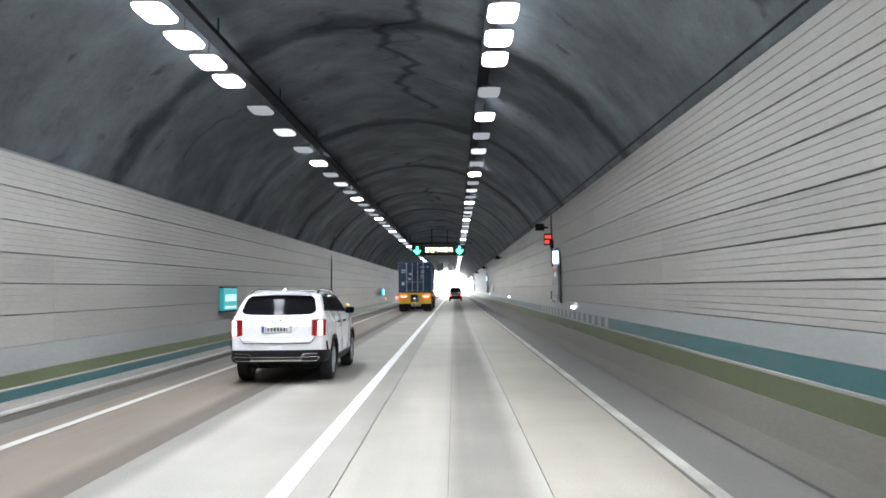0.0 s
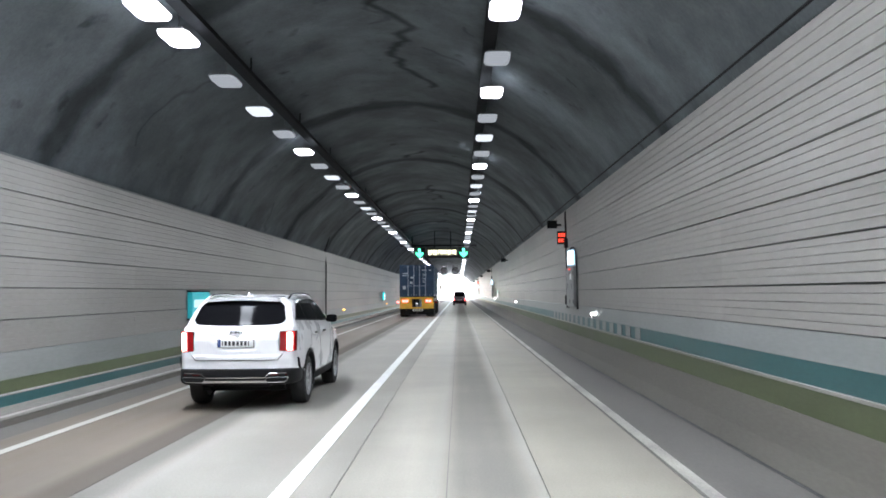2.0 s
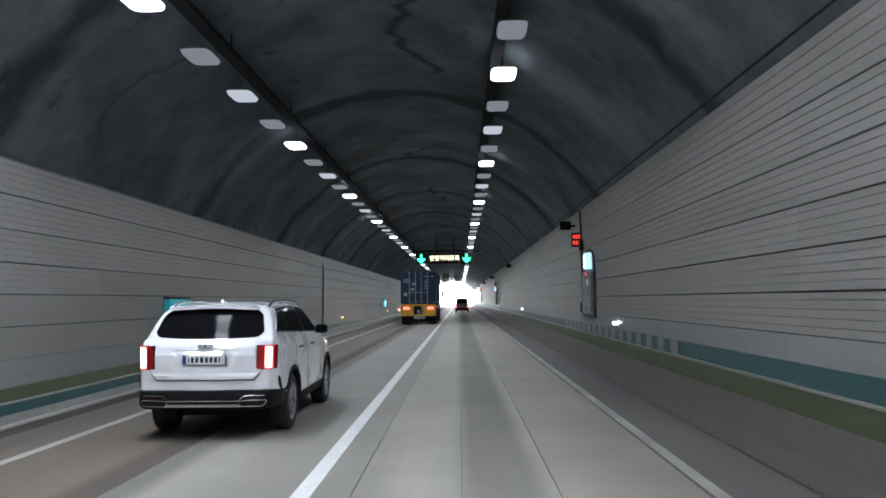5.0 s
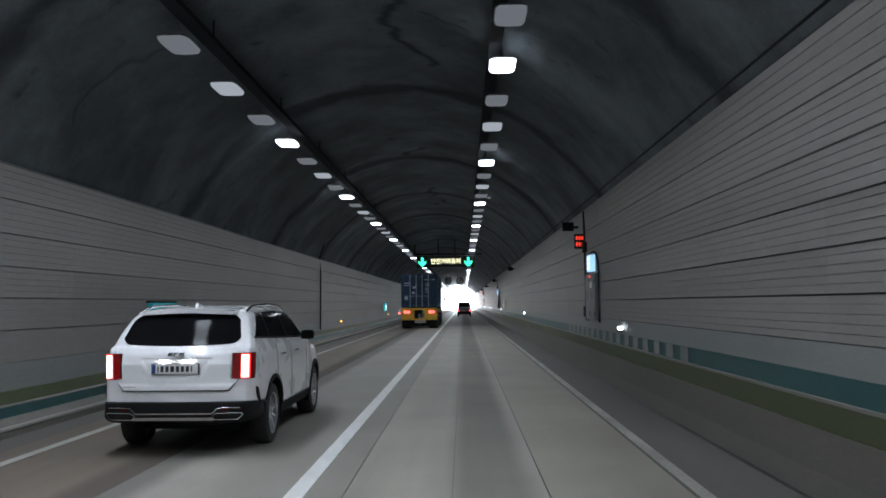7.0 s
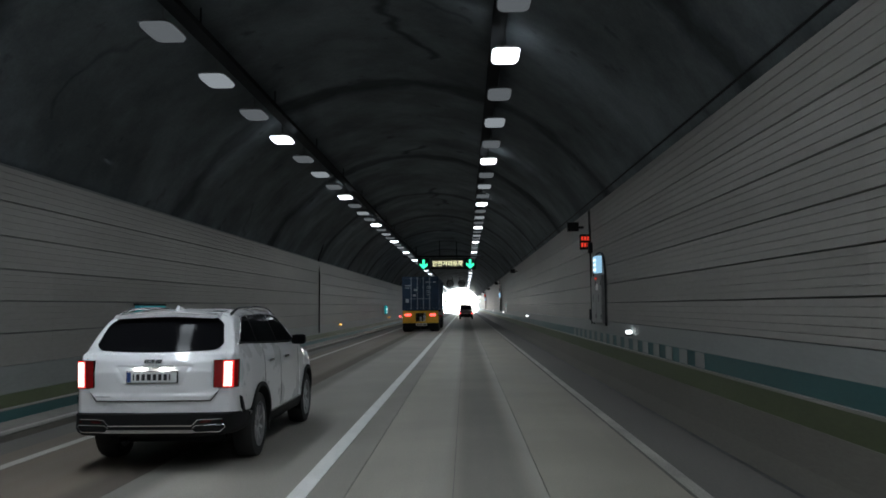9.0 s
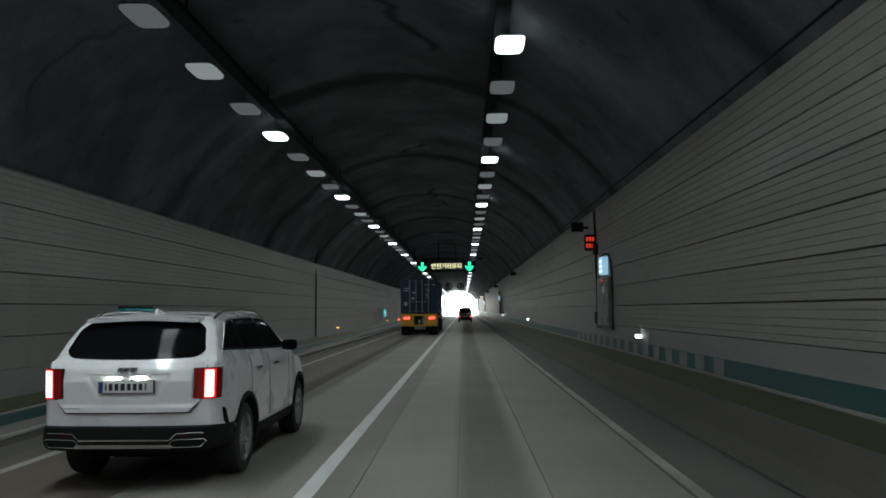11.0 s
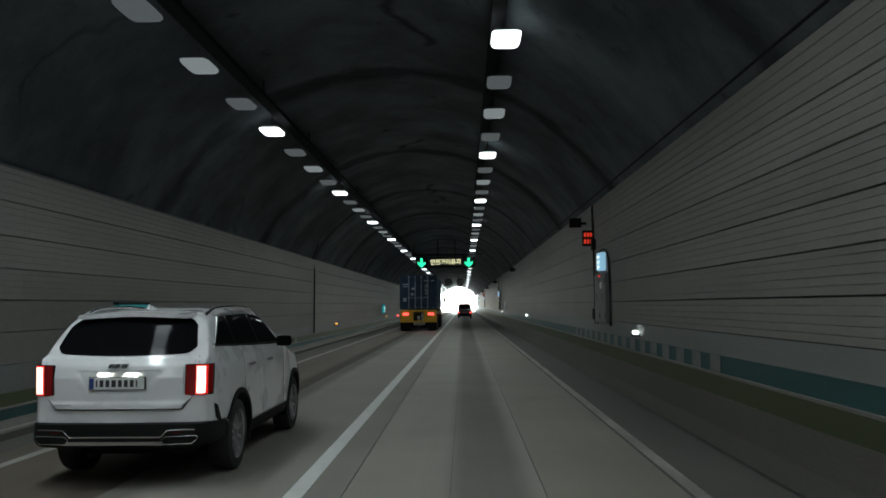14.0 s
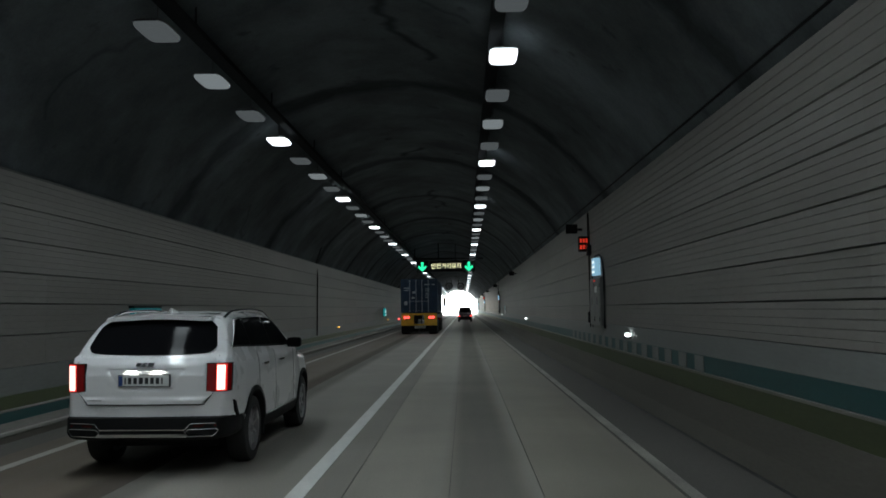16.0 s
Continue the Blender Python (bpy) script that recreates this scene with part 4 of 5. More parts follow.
    for x0, x1, z0, z1 in ((-1.2, -0.34, 0.58, 1.40), (0.34, 1.2, 0.58, 1.40), (-0.34, 0.34, 1.26, 1.40), (-0.34, 0.34, 0.58, 0.68)):
        box(bm, x0, x1, -0.02, 0.06, z0, z1)
    bmesh.ops.remove_doubles(bm, verts=bm.verts[:], dist=0.001)
    for s in (-1, 1):          # pressed ribs and a lower lip
        box(bm, s * 0.52 - 0.012, s * 0.52 + 0.012, -0.032, -0.021, 0.62, 1.36)
        box(bm, min(s * 0.36, s * 1.18), max(s * 0.36, s * 1.18), -0.034, -0.021, 0.60, 0.64)
    board = part("tail_board", bm, M_YELLOW, lorry, "yellow steel tail board")
    bm = bmesh.new()
    for s in (-1, 1):
        box(bm, s * 0.45 - 0.07, s * 0.45 + 0.07, 0.1, LEN, 0.95, 1.42)
    for y in (0.4, 2.5, 5.0, 8.0, 11.0):
        box(bm, -1.1, 1.1, y, y + 0.12, 1.28, 1.42)
    part("chassis_frame", bm, M_BLACK, lorry)
    bm = bmesh.new()
    box(bm, -0.2, -0.12, 0.03, 0.08, 0.70, 1.25)
    box(bm, 0.1, 0.18, 0.03, 0.08, 0.70, 1.2)
    box(bm, -0.12, 0.1, 0.03, 0.08, 1.0, 1.08)
    part("coupling", bm, M_BLACK, lorry)
    for s in (-1, 1):
        for x in (0.72, 0.94):
            bm = bmesh.new()
            rings_ = []
            for yy, r in ((-0.02, 0.095), (-0.05, 0.095), (-0.06, 0.07)):
                rings_.append([bm.verts.new((s * x + r * math.cos(a * math.pi / 8), yy, 1.12 + r * math.sin(a * math.pi / 8))) for a in range(16)])
            for a, b in zip(rings_, rings_[1:]):
                for i in range(16):
                    bm.faces.new((a[i], a[(i + 1) % 16], b[(i + 1) % 16], b[i]))
            bm.faces.new(rings_[-1])
            bmesh.ops.recalc_face_normals(bm, faces=bm.faces[:])
            part("tail_lamp", bm, M_TAIL, lorry, "lit round red lamp")
        bm = bmesh.new()
        box(bm, s * 1.36 - 0.06, s * 1.36 + 0.06, 0.0, 0.06, 0.98, 1.10, bevel=0.02)
        if s < 0:
            part("marker_lamp", bm, M_TAIL, lorry, "lit red marker lamp on an arm")
        else:
            part("marker_lamp", bm, M_REDLENS, lorry)
        boxed("marker_arm", (min(s * 1.15, s * 1.32), max(s * 1.15, s * 1.32), 0.02, 0.05, 1.02, 1.06), M_BLACK, lorry)
    plate = boxed("number_plate", (-0.30, 0.42, -0.03, 0.0, 0.40, 0.56), M_PLATE, lorry, bevel=0.004)
    for x in (-0.28, -0.14, 0.0, 0.14, 0.24):
        boxed("plate_bar", (x + 0.05, x + 0.14, -0.036, -0.031, 0.44, 0.52), M_INK, plate)
    for s in (-1, 1):
        for y in (0.75, 2.0, 3.25, 8.8, 10.1):
            bm = bmesh.new()
            turned(bm, [(q * s, r) for q, r in ((-0.29, 0.25), (-0.29, 0.47), (-0.25, 0.51), (0.25, 0.51), (0.29, 0.47), (0.29, 0.25), (0.1, 0.22), (0.1, 0.0))], (s * 0.92, y, 0.51), 28)
            part("wheel", bm, M_RUBBER, lorry, "black lorry tyre")
        boxed("mud_flap", (min(s * 0.02, s * 1.2), max(s * 0.02, s * 1.2), 0.10, 0.12, 0.16, 0.57), M_BLACK, lorry)
    # tractor cab ahead of the container
    bm = bmesh.new()
    box(bm, -1.2, 1.2, 12.5, 14.4, 0.9, 3.2, bevel=0.15)
    cab = part("cab", bm, M_PAINT, lorry, "white tractor cab")
    for s in (-1, 1):
        boxed("cab_mirror", (min(s * 1.28, s * 1.48), max(s * 1.28, s * 1.48), 13.9, 14.0, 1.9, 2.6), M_BLACK, lorry, bevel=0.03)
        boxed("mirror_arm", (min(s * 1.15, s * 1.35), max(s * 1.15, s * 1.35), 13.94, 13.97, 2.6, 2.64), M_BLACK, lorry)
        bm = bmesh.new()
        turned(bm, [(q * s, r) for q, r in ((-0.15, 0.25), (-0.15, 0.47), (-0.12, 0.51), (0.12, 0.51), (0.15, 0.47), (0.15, 0.25), (0.1, 0.0))], (s * 1.02, 13.5, 0.51), 28)
        part("wheel", bm, M_RUBBER, lorry, "black lorry tyre")
    return tagged(lorry, "container lorry with a yellow tail and lit lamps", "lorry")


lorry = container_lorry()
lorry.matrix_basis = pose(-1.48, 61.4, 0)

# ---- the dark car ahead ----
M_DARKPAINT = surface("dark_metallic_paint", (0.10, 0.105, 0.12), 0.3, coat=1.0, bump=0)


def dark_car():
    car = new("van")
    bm = bmesh.new()
    prof = [(0.0, 0.26), (0.0, 1.05), (0.12, 1.15), (0.28, 1.82), (0.5, 1.9), (2.8, 1.88), (3.5, 1.2), (4.4, 1.05), (4.55, 0.75), (4.5, 0.26)]
    def outline(scale, x):
        return [bm.verts.new((x * (1.0 if z < 1.2 else 0.84), y, z)) for y, z in prof]
    ringsx = [outline(1, x) for x in (-0.88, -0.84, 0.84, 0.88)]
    for i in (0, 3):
        for v in ringsx[i]:
            v.co.y = 2.2 + (v.co.y - 2.2) * 0.985
            v.co.z = 1.0 + (v.co.z - 1.0) * 0.97
    for a, b in zip(ringsx, ringsx[1:]):
        for i in range(len(a)):
            j = (i + 1) % len(a)
            bm.faces.new((a[i], a[j], b[j], b[i]))
    bm.faces.new(ringsx[0])
    bm.faces.new(ringsx[-1][::-1])
    bmesh.ops.recalc_face_normals(bm, faces=bm.faces[:])
    part("body", bm, M_DARKPAINT, car)
    bm = bmesh.new()
    vs = [bm.verts.new(q) for q in ((-0.64, 0.135, 1.2), (0.64, 0.135, 1.2), (0.58, 0.255, 1.72), (-0.58, 0.255, 1.72))]
    bm.faces.new(vs)
    r_ = bmesh.ops.extrude_face_region(bm, geom=bm.faces[:])
    for v in r_["geom"]:
        if isinstance(v, bmesh.types.BMVert):
            v.co.y -= 0.02
    bmesh.ops.recalc_face_normals(bm, faces=bm.faces[:])
    part("rear_window", bm, M_GLASS, car)
    for s in (-1, 1):
        boxed("tail_light", (s * 0.74 - 0.1, s * 0.74 + 0.1, -0.03, 0.03, 0.64, 0.84), M_TAIL, car, "lit red tail light", bevel=0.02)
        for y in (0.85, 3.55):
            bm = bmesh.new()
            turned(bm, [(q * s, r) for q, r in ((-0.11, 0.2), (-0.11, 0.33), (0.11, 0.33), (0.11, 0.2), (0.05, 0.0))], (s * 0.78, y, 0.33), 24)
            part("wheel", bm, M_RUBBER, car)
    boxed("bumper", (-0.86, 0.86, -0.08, 0.1, 0.25, 0.66), M_BLACK, car, bevel=0.03)
    plate = boxed("number_plate", (-0.26, 0.26, -0.035, 0.0, 0.70, 0.81), M_PLATE, car)
    boxed("plate_bar", (-0.2, 0.2, -0.041, -0.036, 0.73, 0.78), M_INK, plate)
    return tagged(car, "dark van with lit tail lights far ahead", "van")


van = dark_car()
van.matrix_basis = pose(1.62, 112, 0)

# ---- message sign over the lanes ----
M_SIGN = surface("black_sign_face", (0.012, 0.012, 0.012), 0.5)
M_GREENLED = glow("green_arrow_leds", (0.08, 1.0, 0.42), 0.26)
M_AMBERLED = glow("pale_yellow_leds", (1.0, 0.93, 0.55), 0.3)


def message_sign(y):
    sign = new("message_sign")
    boxed("sign_box", (-1.05, 1.45, 0, 0.35, 4.5, 5.32), M_SIGN, sign, "black message board", bevel=0.02)
    for x in (-1.62, 1.93):
        b = boxed("arrow_box", (x - 0.45, x + 0.45, 0, 0.3, 4.45, 5.35), M_SIGN, sign, "black lane signal box", bevel=0.02)
        bm = bmesh.new()
        vs = [(x - 0.09, 5.24), (x + 0.09, 5.24), (x + 0.09, 4.86), (x + 0.30, 4.98), (x + 0.30, 4.80), (x, 4.52), (x - 0.30, 4.80), (x - 0.30, 4.98), (x - 0.09, 4.86)]
        extrude_y(bm, vs, -0.012, -0.002)
        bmesh.ops.recalc_face_normals(bm, faces=bm.faces[:])
        part("arrow", bm, M_GREENLED, b, "lit green down arrow")
    text = bpy.data.curves.new("sign_text", "FONT")
    text.body, text.size, text.extrude, text.align_x, text.align_y = "안전거리유지", 0.42, 0.004, "CENTER", "CENTER"
    text.offset = 0.002
    tob = new("sign_text", text)
    bpy.context.view_layer.update()
    me = bpy.data.meshes.new_from_object(tob.evaluated_get(bpy.context.evaluated_depsgraph_get()))
    bpy.data.objects.remove(tob)
    xs = [v.co.x for v in me.vertices] or [-1, 1]
    k = 2.25 / max(0.1, max(xs) - min(xs))
    me.transform(pose(0.2, -0.012, 4.91) @ pose(0, 0, 0, 90, 0, 0) @ Matrix.Diagonal((k, k * 1.1, 1, 1)))
    me.materials.append(M_AMBERLED)
    t = new("sign_text", me)
    t.parent = sign
    t["label"] = "lit pale yellow lettering 안전거리유지"
    bm = bmesh.new()
    tube(bm, [(-3.2, 0.2, 5.5), (3.0, 0.2, 5.5)], 0.06)
    for x in (-2.2, -0.4, 0.9, 2.4):
        top = CZ + math.sqrt(R * R - (x - CX) ** 2)
        tube(bm, [(x, 0.2, 5.3), (x, 0.2, top + 0.02)], 0.035)
    part("hanger_frame", bm, M_TRAY, sign, "dark steel hanger frame")
    sign.matrix_basis = pose(0, y, 0)
    return tagged(sign, "overhead message sign with green arrows and yellow lettering", "road sign")


message_sign(69.0)

# ---- wall equipment ----
M_BOX = surface("dull_grey_steel_door", (0.17, 0.17, 0.168), 0.6, vary=0.2, scale=4)
M_BLUESIGN = glow("lit_blue_white_sign", (0.45, 0.75, 1.0), 0.10)
M_WHITESYM = glow("lit_white_symbol", (0.9, 0.97, 1.0), 0.24)
M_REDSIG = glow("lit_red_signal", (1.0, 0.06, 0.03), 0.09)
M_EXIT = glow("lit_teal_exit_sign", (0.02, 0.42, 0.45), 0.085)
M_EXITW = glow("lit_exit_white", (0.75, 1.0, 1.0), 0.10)
M_DEL = glow("white_delineator", (0.95, 1.0, 1.0), 0.8)
M_AMBER = glow("amber_delineator", (1.0, 0.48, 0.08), 0.35)
M_TEALSIGN = surface("teal_notice_paint", (0.05, 0.38, 0.38), 0.5)
M_WHITESIGN = surface("white_notice_paint", (0.62, 0.63, 0.62), 0.5)


def sos_point(y):
    """Emergency cabinet on the outer wall: doors, lit blue sign, red lamp, cable drop and a loudspeaker above."""
    x = RIGHT_X
    root = new("emergency_cabinet")
    boxed("cabinet_body", (-0.10, 0.0, -0.74, 0.74, 1.27, 2.36), M_BOX, root, "grey steel cabinet", bevel=0.02)
    for a, b in ((-0.72, -0.01), (0.01, 0.72)):
        d = boxed("cabinet_door", (-0.112, -0.101, a, b, 1.30, 2.33), M_BOX, root, bevel=0.004)
        boxed("handle", (-0.128, -0.113, (a + b) / 2 - 0.02, (a + b) / 2 + 0.02, 1.75, 1.92), M_CHROME, d)
        for z_ in (1.42, 2.18):
            boxed("hinge", (-0.122, -0.113, a + 0.03, a + 0.06, z_ - 0.05, z_ + 0.05), M_TRAY, d)
    boxed("red_lamp", (-0.14, -0.10, -0.14, 0.02, 2.27, 2.31), M_REDSIG, root, "small lit red lamp")
    arch = [(-0.82, 1.22), (-0.84, 2.1), (-0.80, 2.45), (-0.70, 2.68), (-0.52, 2.82), (-0.25, 2.88), (0.25, 2.88), (0.52, 2.82), (0.70, 2.68), (0.80, 2.45), (0.84, 2.1), (0.82, 1.22)]
    bm = bmesh.new()
    f_ = [bm.verts.new((-0.03, y_, z_)) for y_, z_ in arch]
    k_ = [bm.verts.new((0.0, y_, z_)) for y_, z_ in arch]
    bm.faces.new(f_)
    for i in range(len(arch)):
        bm.faces.new((f_[i], f_[(i + 1) % len(arch)], k_[(i + 1) % len(arch)], k_[i]))
    bmesh.ops.recalc_face_normals(bm, faces=bm.faces[:])
    part("back_plate", bm, M_BOX, root, "grey arched back plate")
    bm = bmesh.new()
    tube(bm, [(-0.035, y_, z_) for y_, z_ in arch], 0.018, 6)
    part("arch_rim", bm, M_TRAY, root, "dark arched rim")
    boxed("label_plate", (-0.118, -0.1125, -0.30, -0.02, 2.02, 2.16), M_WHITESIGN, root, "pale label plate")
    for y_, z_ in ((1.02, 1.32), (1.06, 2.95)):
        boxed("junction_box", (-0.10, 0.0, y_, y_ + 0.2, z_, z_ + 0.26), M_TRAY, root, "dark junction box", bevel=0.01)
    sign = boxed("lit_sign", (-0.16, -0.03, -0.40, 0.06, 2.41, 2.80), M_BLUESIGN, root, "lit pale blue sign box", bevel=0.01)
    for z in (2.49, 2.60, 2.71):
        boxed("sign_bar", (-0.166, -0.161, -0.34, 0.0, z - 0.028, z + 0.02), M_WHITESYM, sign)
    bm = bmesh.new()
    tube(bm, [(-0.04, 1.25, 1.22), (-0.04, 1.05, 1.30), (-0.04, 1.08, 2.2), (-0.04, 1.15, 2.9), (-0.05, 1.05, 3.5), (-0.06, 1.10, 4.0)], 0.012)
    tube(bm, [(-0.04, 1.18, 1.24), (-0.04, 1.2, 2.4), (-0.04, 1.3, 3.2), (-0.05, 1.3, 4.0)], 0.016)
    part("cable_drop", bm, M_BLACK, root, "black cables down the wall")
    root.matrix_basis = pose(x - 0.002, y, 0)
    return tagged(root, "grey arched emergency cabinet with a lit blue sign", "emergency cabinet", "emergency cabinets along the wall")


first = sos_point(24.8)
for y in (79.0, 131.0, 183.0):
    copy_thing(first, pose(RIGHT_X - 0.002, y, 0))


def loudspeaker(y, z=3.72):
    root = new("loudspeaker")
    bm = bmesh.new()
    rows_ = []
    for yy, w in ((-0.2, 0.15), (-0.05, 0.115), (0.14, 0.075)):
        rows_.append([bm.verts.new((sx * w, yy, sz * w * 0.8)) for sx, sz in ((-1, -1), (1, -1), (1, 1), (-1, 1))])
    for a, b in zip(rows_, rows_[1:]):
        for k in range(4):
            bm.faces.new((a[k], a[(k + 1) % 4], b[(k + 1) % 4], b[k]))
    bm.faces.new(rows_[0][::-1])
    bm.faces.new(rows_[-1])
    bmesh.ops.recalc_face_normals(bm, faces=bm.faces[:])
    part("horn", bm, M_BLACK, root)
    boxed("bracket", (-0.03, 0.33, -0.02, 0.03, -0.03, 0.03), M_TRAY, root)
    root.matrix_basis = pose(RIGHT_X - 0.3, y, z)
    return tagged(root, "dark loudspeaker on a wall bracket", "loudspeaker", "loudspeakers along the wall")


spk = loudspeaker(27.4)
for y in (55.0, 81.5, 107.0, 133.5, 159.0):
    copy_thing(spk, pose(RIGHT_X - 0.3, y, 3.72))


def lane_signal(y):
    root = new("lane_signal")
    boxed("signal_box", (-0.27, -0.02, -0.06, 0.06, 3.06, 3.44), M_BLACK, root, "black signal housing", bevel=0.02)
    for z in (3.17, 3.33):
        for k in range(3):
            x0 = -0.24 + k * 0.072
            boxed("signal_bar", (x0, x0 + 0.05, -0.07, -0.061, z - 0.05, z + 0.05), M_REDSIG, root, "lit red bar of lettering")
    boxed("bracket", (-0.06, 0.0, 0.061, 0.12, 3.12, 3.38), M_TRAY, root)
    root.matrix_basis = pose(RIGHT_X - 0.003, y, 0)
    return tagged(root, "small lit red signal box on the wall", "signal")


lane_signal(26.2)
lane_signal(132.0)


def exit_sign(y, face, bar, label):
    """Teal escape-route box on the inner wall, with white figure bars."""
    root = new("exit_sign")
    box_ = boxed("sign_body", (0.0, 0.12, -0.68, 0.68, 1.15, 1.75), face, root, "teal sign box", bevel=0.02)
    for z0, z1 in ((1.20, 1.27), (1.40, 1.58)):
        boxed("sign_bar", (0.121, 0.126, -0.55, 0.55, z0, z1), bar, box_)
    boxed("sign_frame", (0.0, 0.10, -0.72, 0.72, 1.11, 1.149), M_BLACK, root)
    boxed("sign_frame", (0.0, 0.10, -0.72, 0.72, 1.751, 1.79), M_BLACK, root)
    root.matrix_basis = pose(-4.748, y, 0)
    return tagged(root, label, "exit sign", "escape signs along the wall")


M_DULLTEAL = glow("dimly_lit_teal_sign", (0.03, 0.33, 0.36), 0.022)
M_DULLWHITE = glow("dimly_lit_sign_bar", (0.50, 0.85, 0.88), 0.034)
exit_sign(21.8, M_DULLTEAL, M_DULLWHITE, "dimly lit teal escape sign on the wall")
es = exit_sign(71.0, M_EXIT, M_EXITW, "lit teal and white escape sign on the wall")
copy_thing(es, pose(-4.748, 123.0, 0))


def wall_notice(y):
    root = new("wall_notice")
    board = boxed("board", (-0.03, 0.0, -0.62, 0.62, 1.24, 1.86), M_WHITESIGN, root, "white notice board", bevel=0.004)
    boxed("heading", (-0.036, -0.031, -0.60, 0.60, 1.55, 1.84), M_TEALSIGN, board, "teal heading panel")
    for z, w in ((1.76, 0.45), (1.68, 0.5), (1.60, 0.4)):
        boxed("text_bar", (-0.041, -0.0365, -w, w, z - 0.015, z + 0.015), M_WHITESIGN, board)
    boxed("text_bar", (-0.036, -0.031, -0.3, 0.25, 1.36, 1.41), M_INK, board)
    root.matrix_basis = pose(RIGHT_X - 0.012, y, 0)
    return tagged(root, "white and teal notice board on the wall", "notice board")


wall_notice(69.0)


def delineator(x, y, z, glow_mat, side, label):
    root = new("delineator")
    boxed("base", (-0.05, 0.05, -0.09, 0.09, 0.0, 0.03), M_BLACK, root, bevel=0.005)
    bm = bmesh.new()
    box(bm, -0.045, 0.045, -0.085, 0.085, 0.031, 0.10, bevel=0.02)
    part("lens", bm, glow_mat, root)
    boxed("foot", (0.03 if side > 0 else -0.1, 0.1 if side > 0 else -0.03, -0.05, 0.05, 0.0, 0.06), M_BLACK, root)
    root.matrix_basis = pose(x, y, z)
    return tagged(root, label, "delineator lamp", "delineator lamps along the wall")


dl = delineator(4.60, 21.3, 1.10, M_DEL, 1, "lit white delineator lamp on the wall base")
for k in range(1, 9):
    copy_thing(dl, pose(4.60, 21.3 + 26.0 * k, 1.10))
da = delineator(-4.55, 46.0, 0.78, M_AMBER, -1, "lit amber delineator lamp on the wall base")
for k in range(1, 8):
    copy_thing(da, pose(-4.55, 46.0 + 26.0 * k, 0.78))


def cable_drop(y):
    """Black conduit that runs down the inner wall from the vault."""
    pts = [(-4.72, 0.6, 0), (-4.72, 1.8, 0.05), (-4.72, 3.0, 0.1), (-4.80, 3.75, 0.25), (-4.55, 4.55, 0.4), (-3.9, 5.3, 0.5), (-3.0, 5.95, 0.5)]
    bm = bmesh.new()
    tube(bm, [(x, y + dy, z) for x, z, dy in pts], 0.028)
    return tagged(part("conduit", bm, M_BLACK), "black conduit down the wall and vault", "conduit", "conduits down the wall")


cable_drop(41.0)
cable_drop(93.0)


bm = bmesh.new()
tube(bm, [(4.565, Y0 + 1, 4.165), (4.565, 80, 4.165), (4.565, Y1 - 2, 4.165)], 0.016)
tagged(part("cable_conduit", bm, M_BLACK), "black cable conduit along the top of the panelled wall", "conduit")


def jet_fan(x, y):
    root = new("jet_fan")
    bm = bmesh.new()
    seg = 28
    prof = [(-1.6, 0.52), (-1.6, 0.60), (-1.2, 0.64), (1.2, 0.64), (1.6, 0.60), (1.6, 0.52), (0.2, 0.45), (-1.6, 0.52)]
    rings_ = [[bm.verts.new((r * math.cos(2 * math.pi * i / seg), yy, r * math.sin(2 * math.pi * i / seg))) for i in range(seg)] for yy, r in prof]
    for a, b in zip(rings_, rings_[1:]):
        for i in range(seg):
            bm.faces.new((a[i], a[(i + 1) % seg], b[(i + 1) % seg], b[i]))
    bmesh.ops.recalc_face_normals(bm, faces=bm.faces[:])
    smooth(part("casing", bm, M_TRAY, root, "dark steel fan casing"))
    for k in range(8):
        bm = bmesh.new()
        box(bm, -0.08, 0.08, -0.9, -0.87, 0.12, 0.47, m=Matrix.Rotation(2 * math.pi * k / 8, 4, "Y"))
        part("blade", bm, M_HOUSING, root)
    bm = bmesh.new()
    tube(bm, [(0, -1.0, 0), (0, -0.6, 0)], 0.14, 16)
    part("hub", bm, M_HOUSING, root)
    for yy in (-1.0, 1.0):
        for s in (-1, 1):
            boxed("hanger", (s * 0.4 - 0.03, s * 0.4 + 0.03, yy - 0.03, yy + 0.03, 0.3, CZ + math.sqrt(R * R - (x + s * 0.4 - CX) ** 2) - 5.55 + 0.02), M_TRAY, root)
    root.matrix_basis = pose(x, y, 5.55)
    return tagged(root, "dark jet fan hung under the vault", "jet fan", "pair of jet fans")


jet_fan(-1.05, 150.0)
jet_fan(0.95, 150.0)

# pale blocks on the upper band beside the emergency cabinets
M_BLOCK = surface("pale_band_block_paint", (0.20, 0.205, 0.195), 0.6, vary=0.2)
bm = bmesh.new()
box(bm, 0.0, 0.008, 0.0, 0.42, 0.832, 1.034)
block_r = part("band_block", bm, M_BLOCK, wall_right)
bm = bmesh.new()
extrude_y(bm, [(0.0, 0.376), (0.0, 0.54), (-0.02, 0.54), (-0.02, 0.376)], 0.0, 0.42)
block_l = part("band_block", bm, M_BLOCK, wall_left)
block_r.matrix_basis, block_l.matrix_basis = pose(4.664, 16.6, 0), pose(-4.676, 24.0, 0)
for k in range(1, 16):
    for src, wall, x, y in ((block_r, wall_right, 4.664, 16.6), (block_l, wall_left, -4.676, 24.0)):
        ob = new("band_block", src.data)
        ob.parent = wall
        ob.matrix_basis = pose(x, y + 0.85 * k, 0)

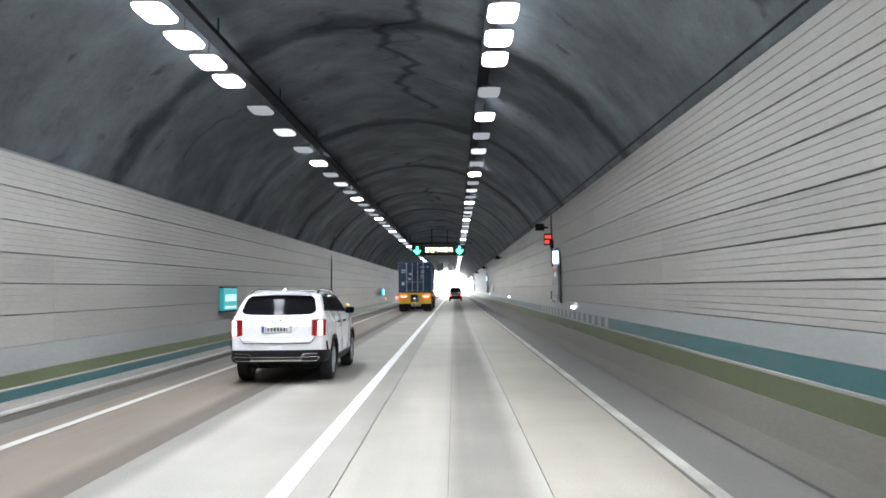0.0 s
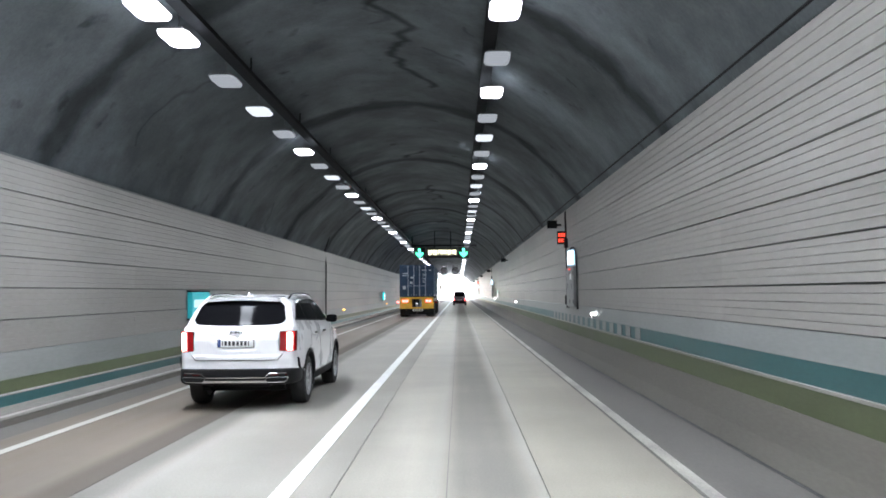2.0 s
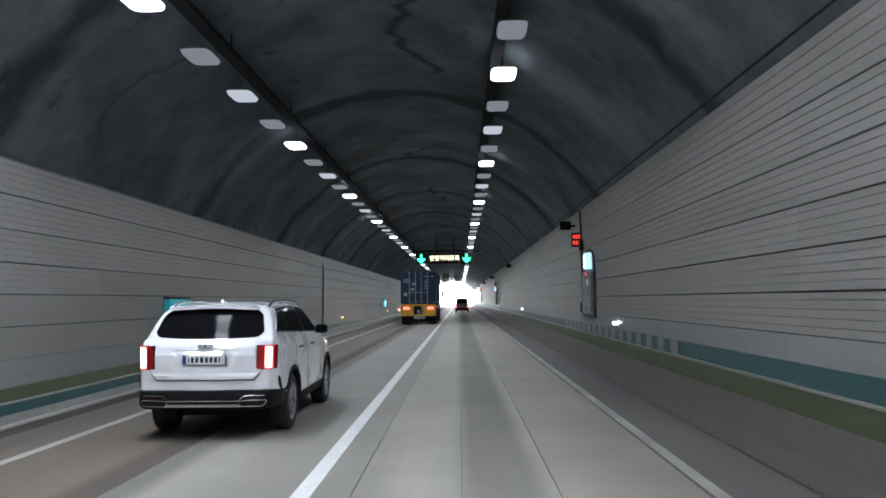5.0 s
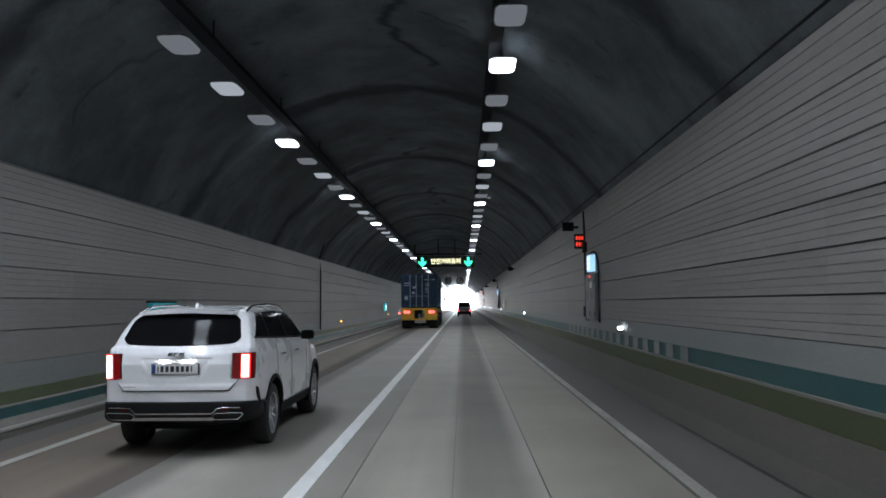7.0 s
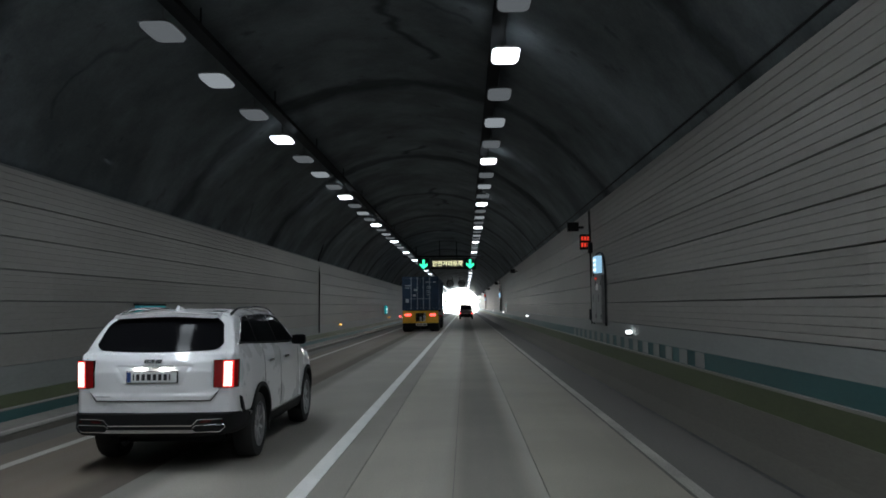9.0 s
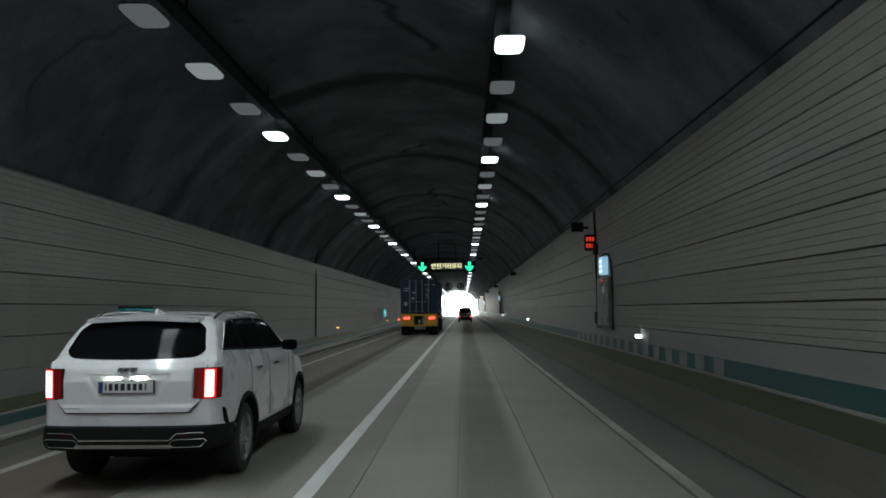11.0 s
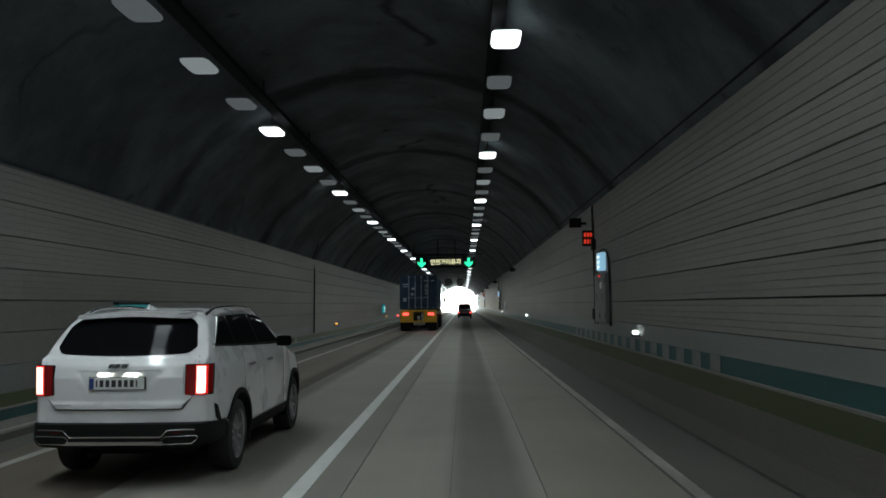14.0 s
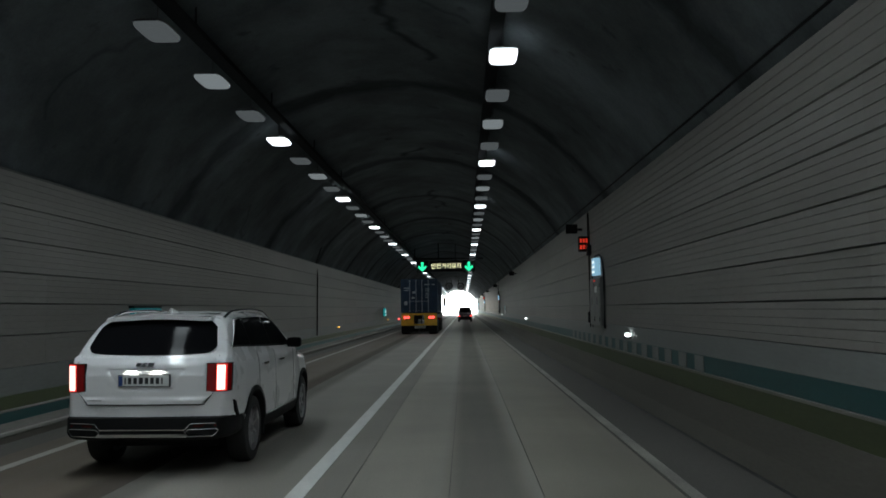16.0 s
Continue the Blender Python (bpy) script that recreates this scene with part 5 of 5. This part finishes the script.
# ---- portal and outside ----
bm = bmesh.new()
half = vault_points(R, radians(-11), radians(191), 60)
outer_ = []
for x, z in half:
    outer_.append((max(-14, min(14, (x - CX) * 4 + CX)), max(-0.1, min(9.5, CZ + (z - CZ) * 3))))
a0 = [bm.verts.new((x, Y1, z)) for x, z in half]
a1 = [bm.verts.new((x, Y1, z)) for x, z in outer_]
b0 = [bm.verts.new((x, Y1 + 0.8, z)) for x, z in half]
b1 = [bm.verts.new((x, Y1 + 0.8, z)) for x, z in outer_]
for i in range(len(half) - 1):
    bm.faces.new((a0[i], a0[i + 1], a1[i + 1], a1[i]))
    bm.faces.new((b0[i], b1[i], b1[i + 1], b0[i + 1]))
    bm.faces.new((a0[i], b0[i], b0[i + 1], a0[i + 1]))
    bm.faces.new((a1[i], a1[i + 1], b1[i + 1], b1[i]))
bmesh.ops.recalc_face_normals(bm, faces=bm.faces[:])
tagged(part("wall_portal", bm, M_KERB), "concrete headwall round the tunnel mouth", "wall", kind="structure")
tagged(boxed("wall_behind", (-6.5, 6.5, Y0 - 0.3, Y0, -0.1, 7.5), M_WALL), "plain wall that closes the tunnel behind", "wall", kind="structure")

# ---- wall panels ----
for side, wall, levels in (("right", wall_right, RIGHT_ROWS), ("left", wall_left, LEFT_ROWS)):
    verts, faces = [], []
    for row in range(6):
        me = panel_mesh(PANEL_L, levels[row + 1] - levels[row], 0.012 if side == "right" else 0.009)
        for k in range(-2, 22):
            ob = new("wall_panel", me)
            ob.parent = wall
            ob.matrix_basis = panel_pose(side, row, k * PANEL_L)
        src = [tuple(v.co) for v in me.vertices]
        polys = [tuple(p.vertices) for p in me.polygons]
        for k in list(range(-7, -2)) + list(range(22, 50)):
            m = panel_pose(side, row, k * PANEL_L)
            o = len(verts)
            verts += [tuple(m @ Vector(c)) for c in src]
            faces += [tuple(i + o for i in p) for p in polys]
    far = bpy.data.meshes.new("far_panels")
    far.from_pydata(verts, [], faces)
    far.materials.append(M_PANEL)
    ob = new("far_panels", far)
    ob.parent = wall
    ob["kind"] = "stuff"
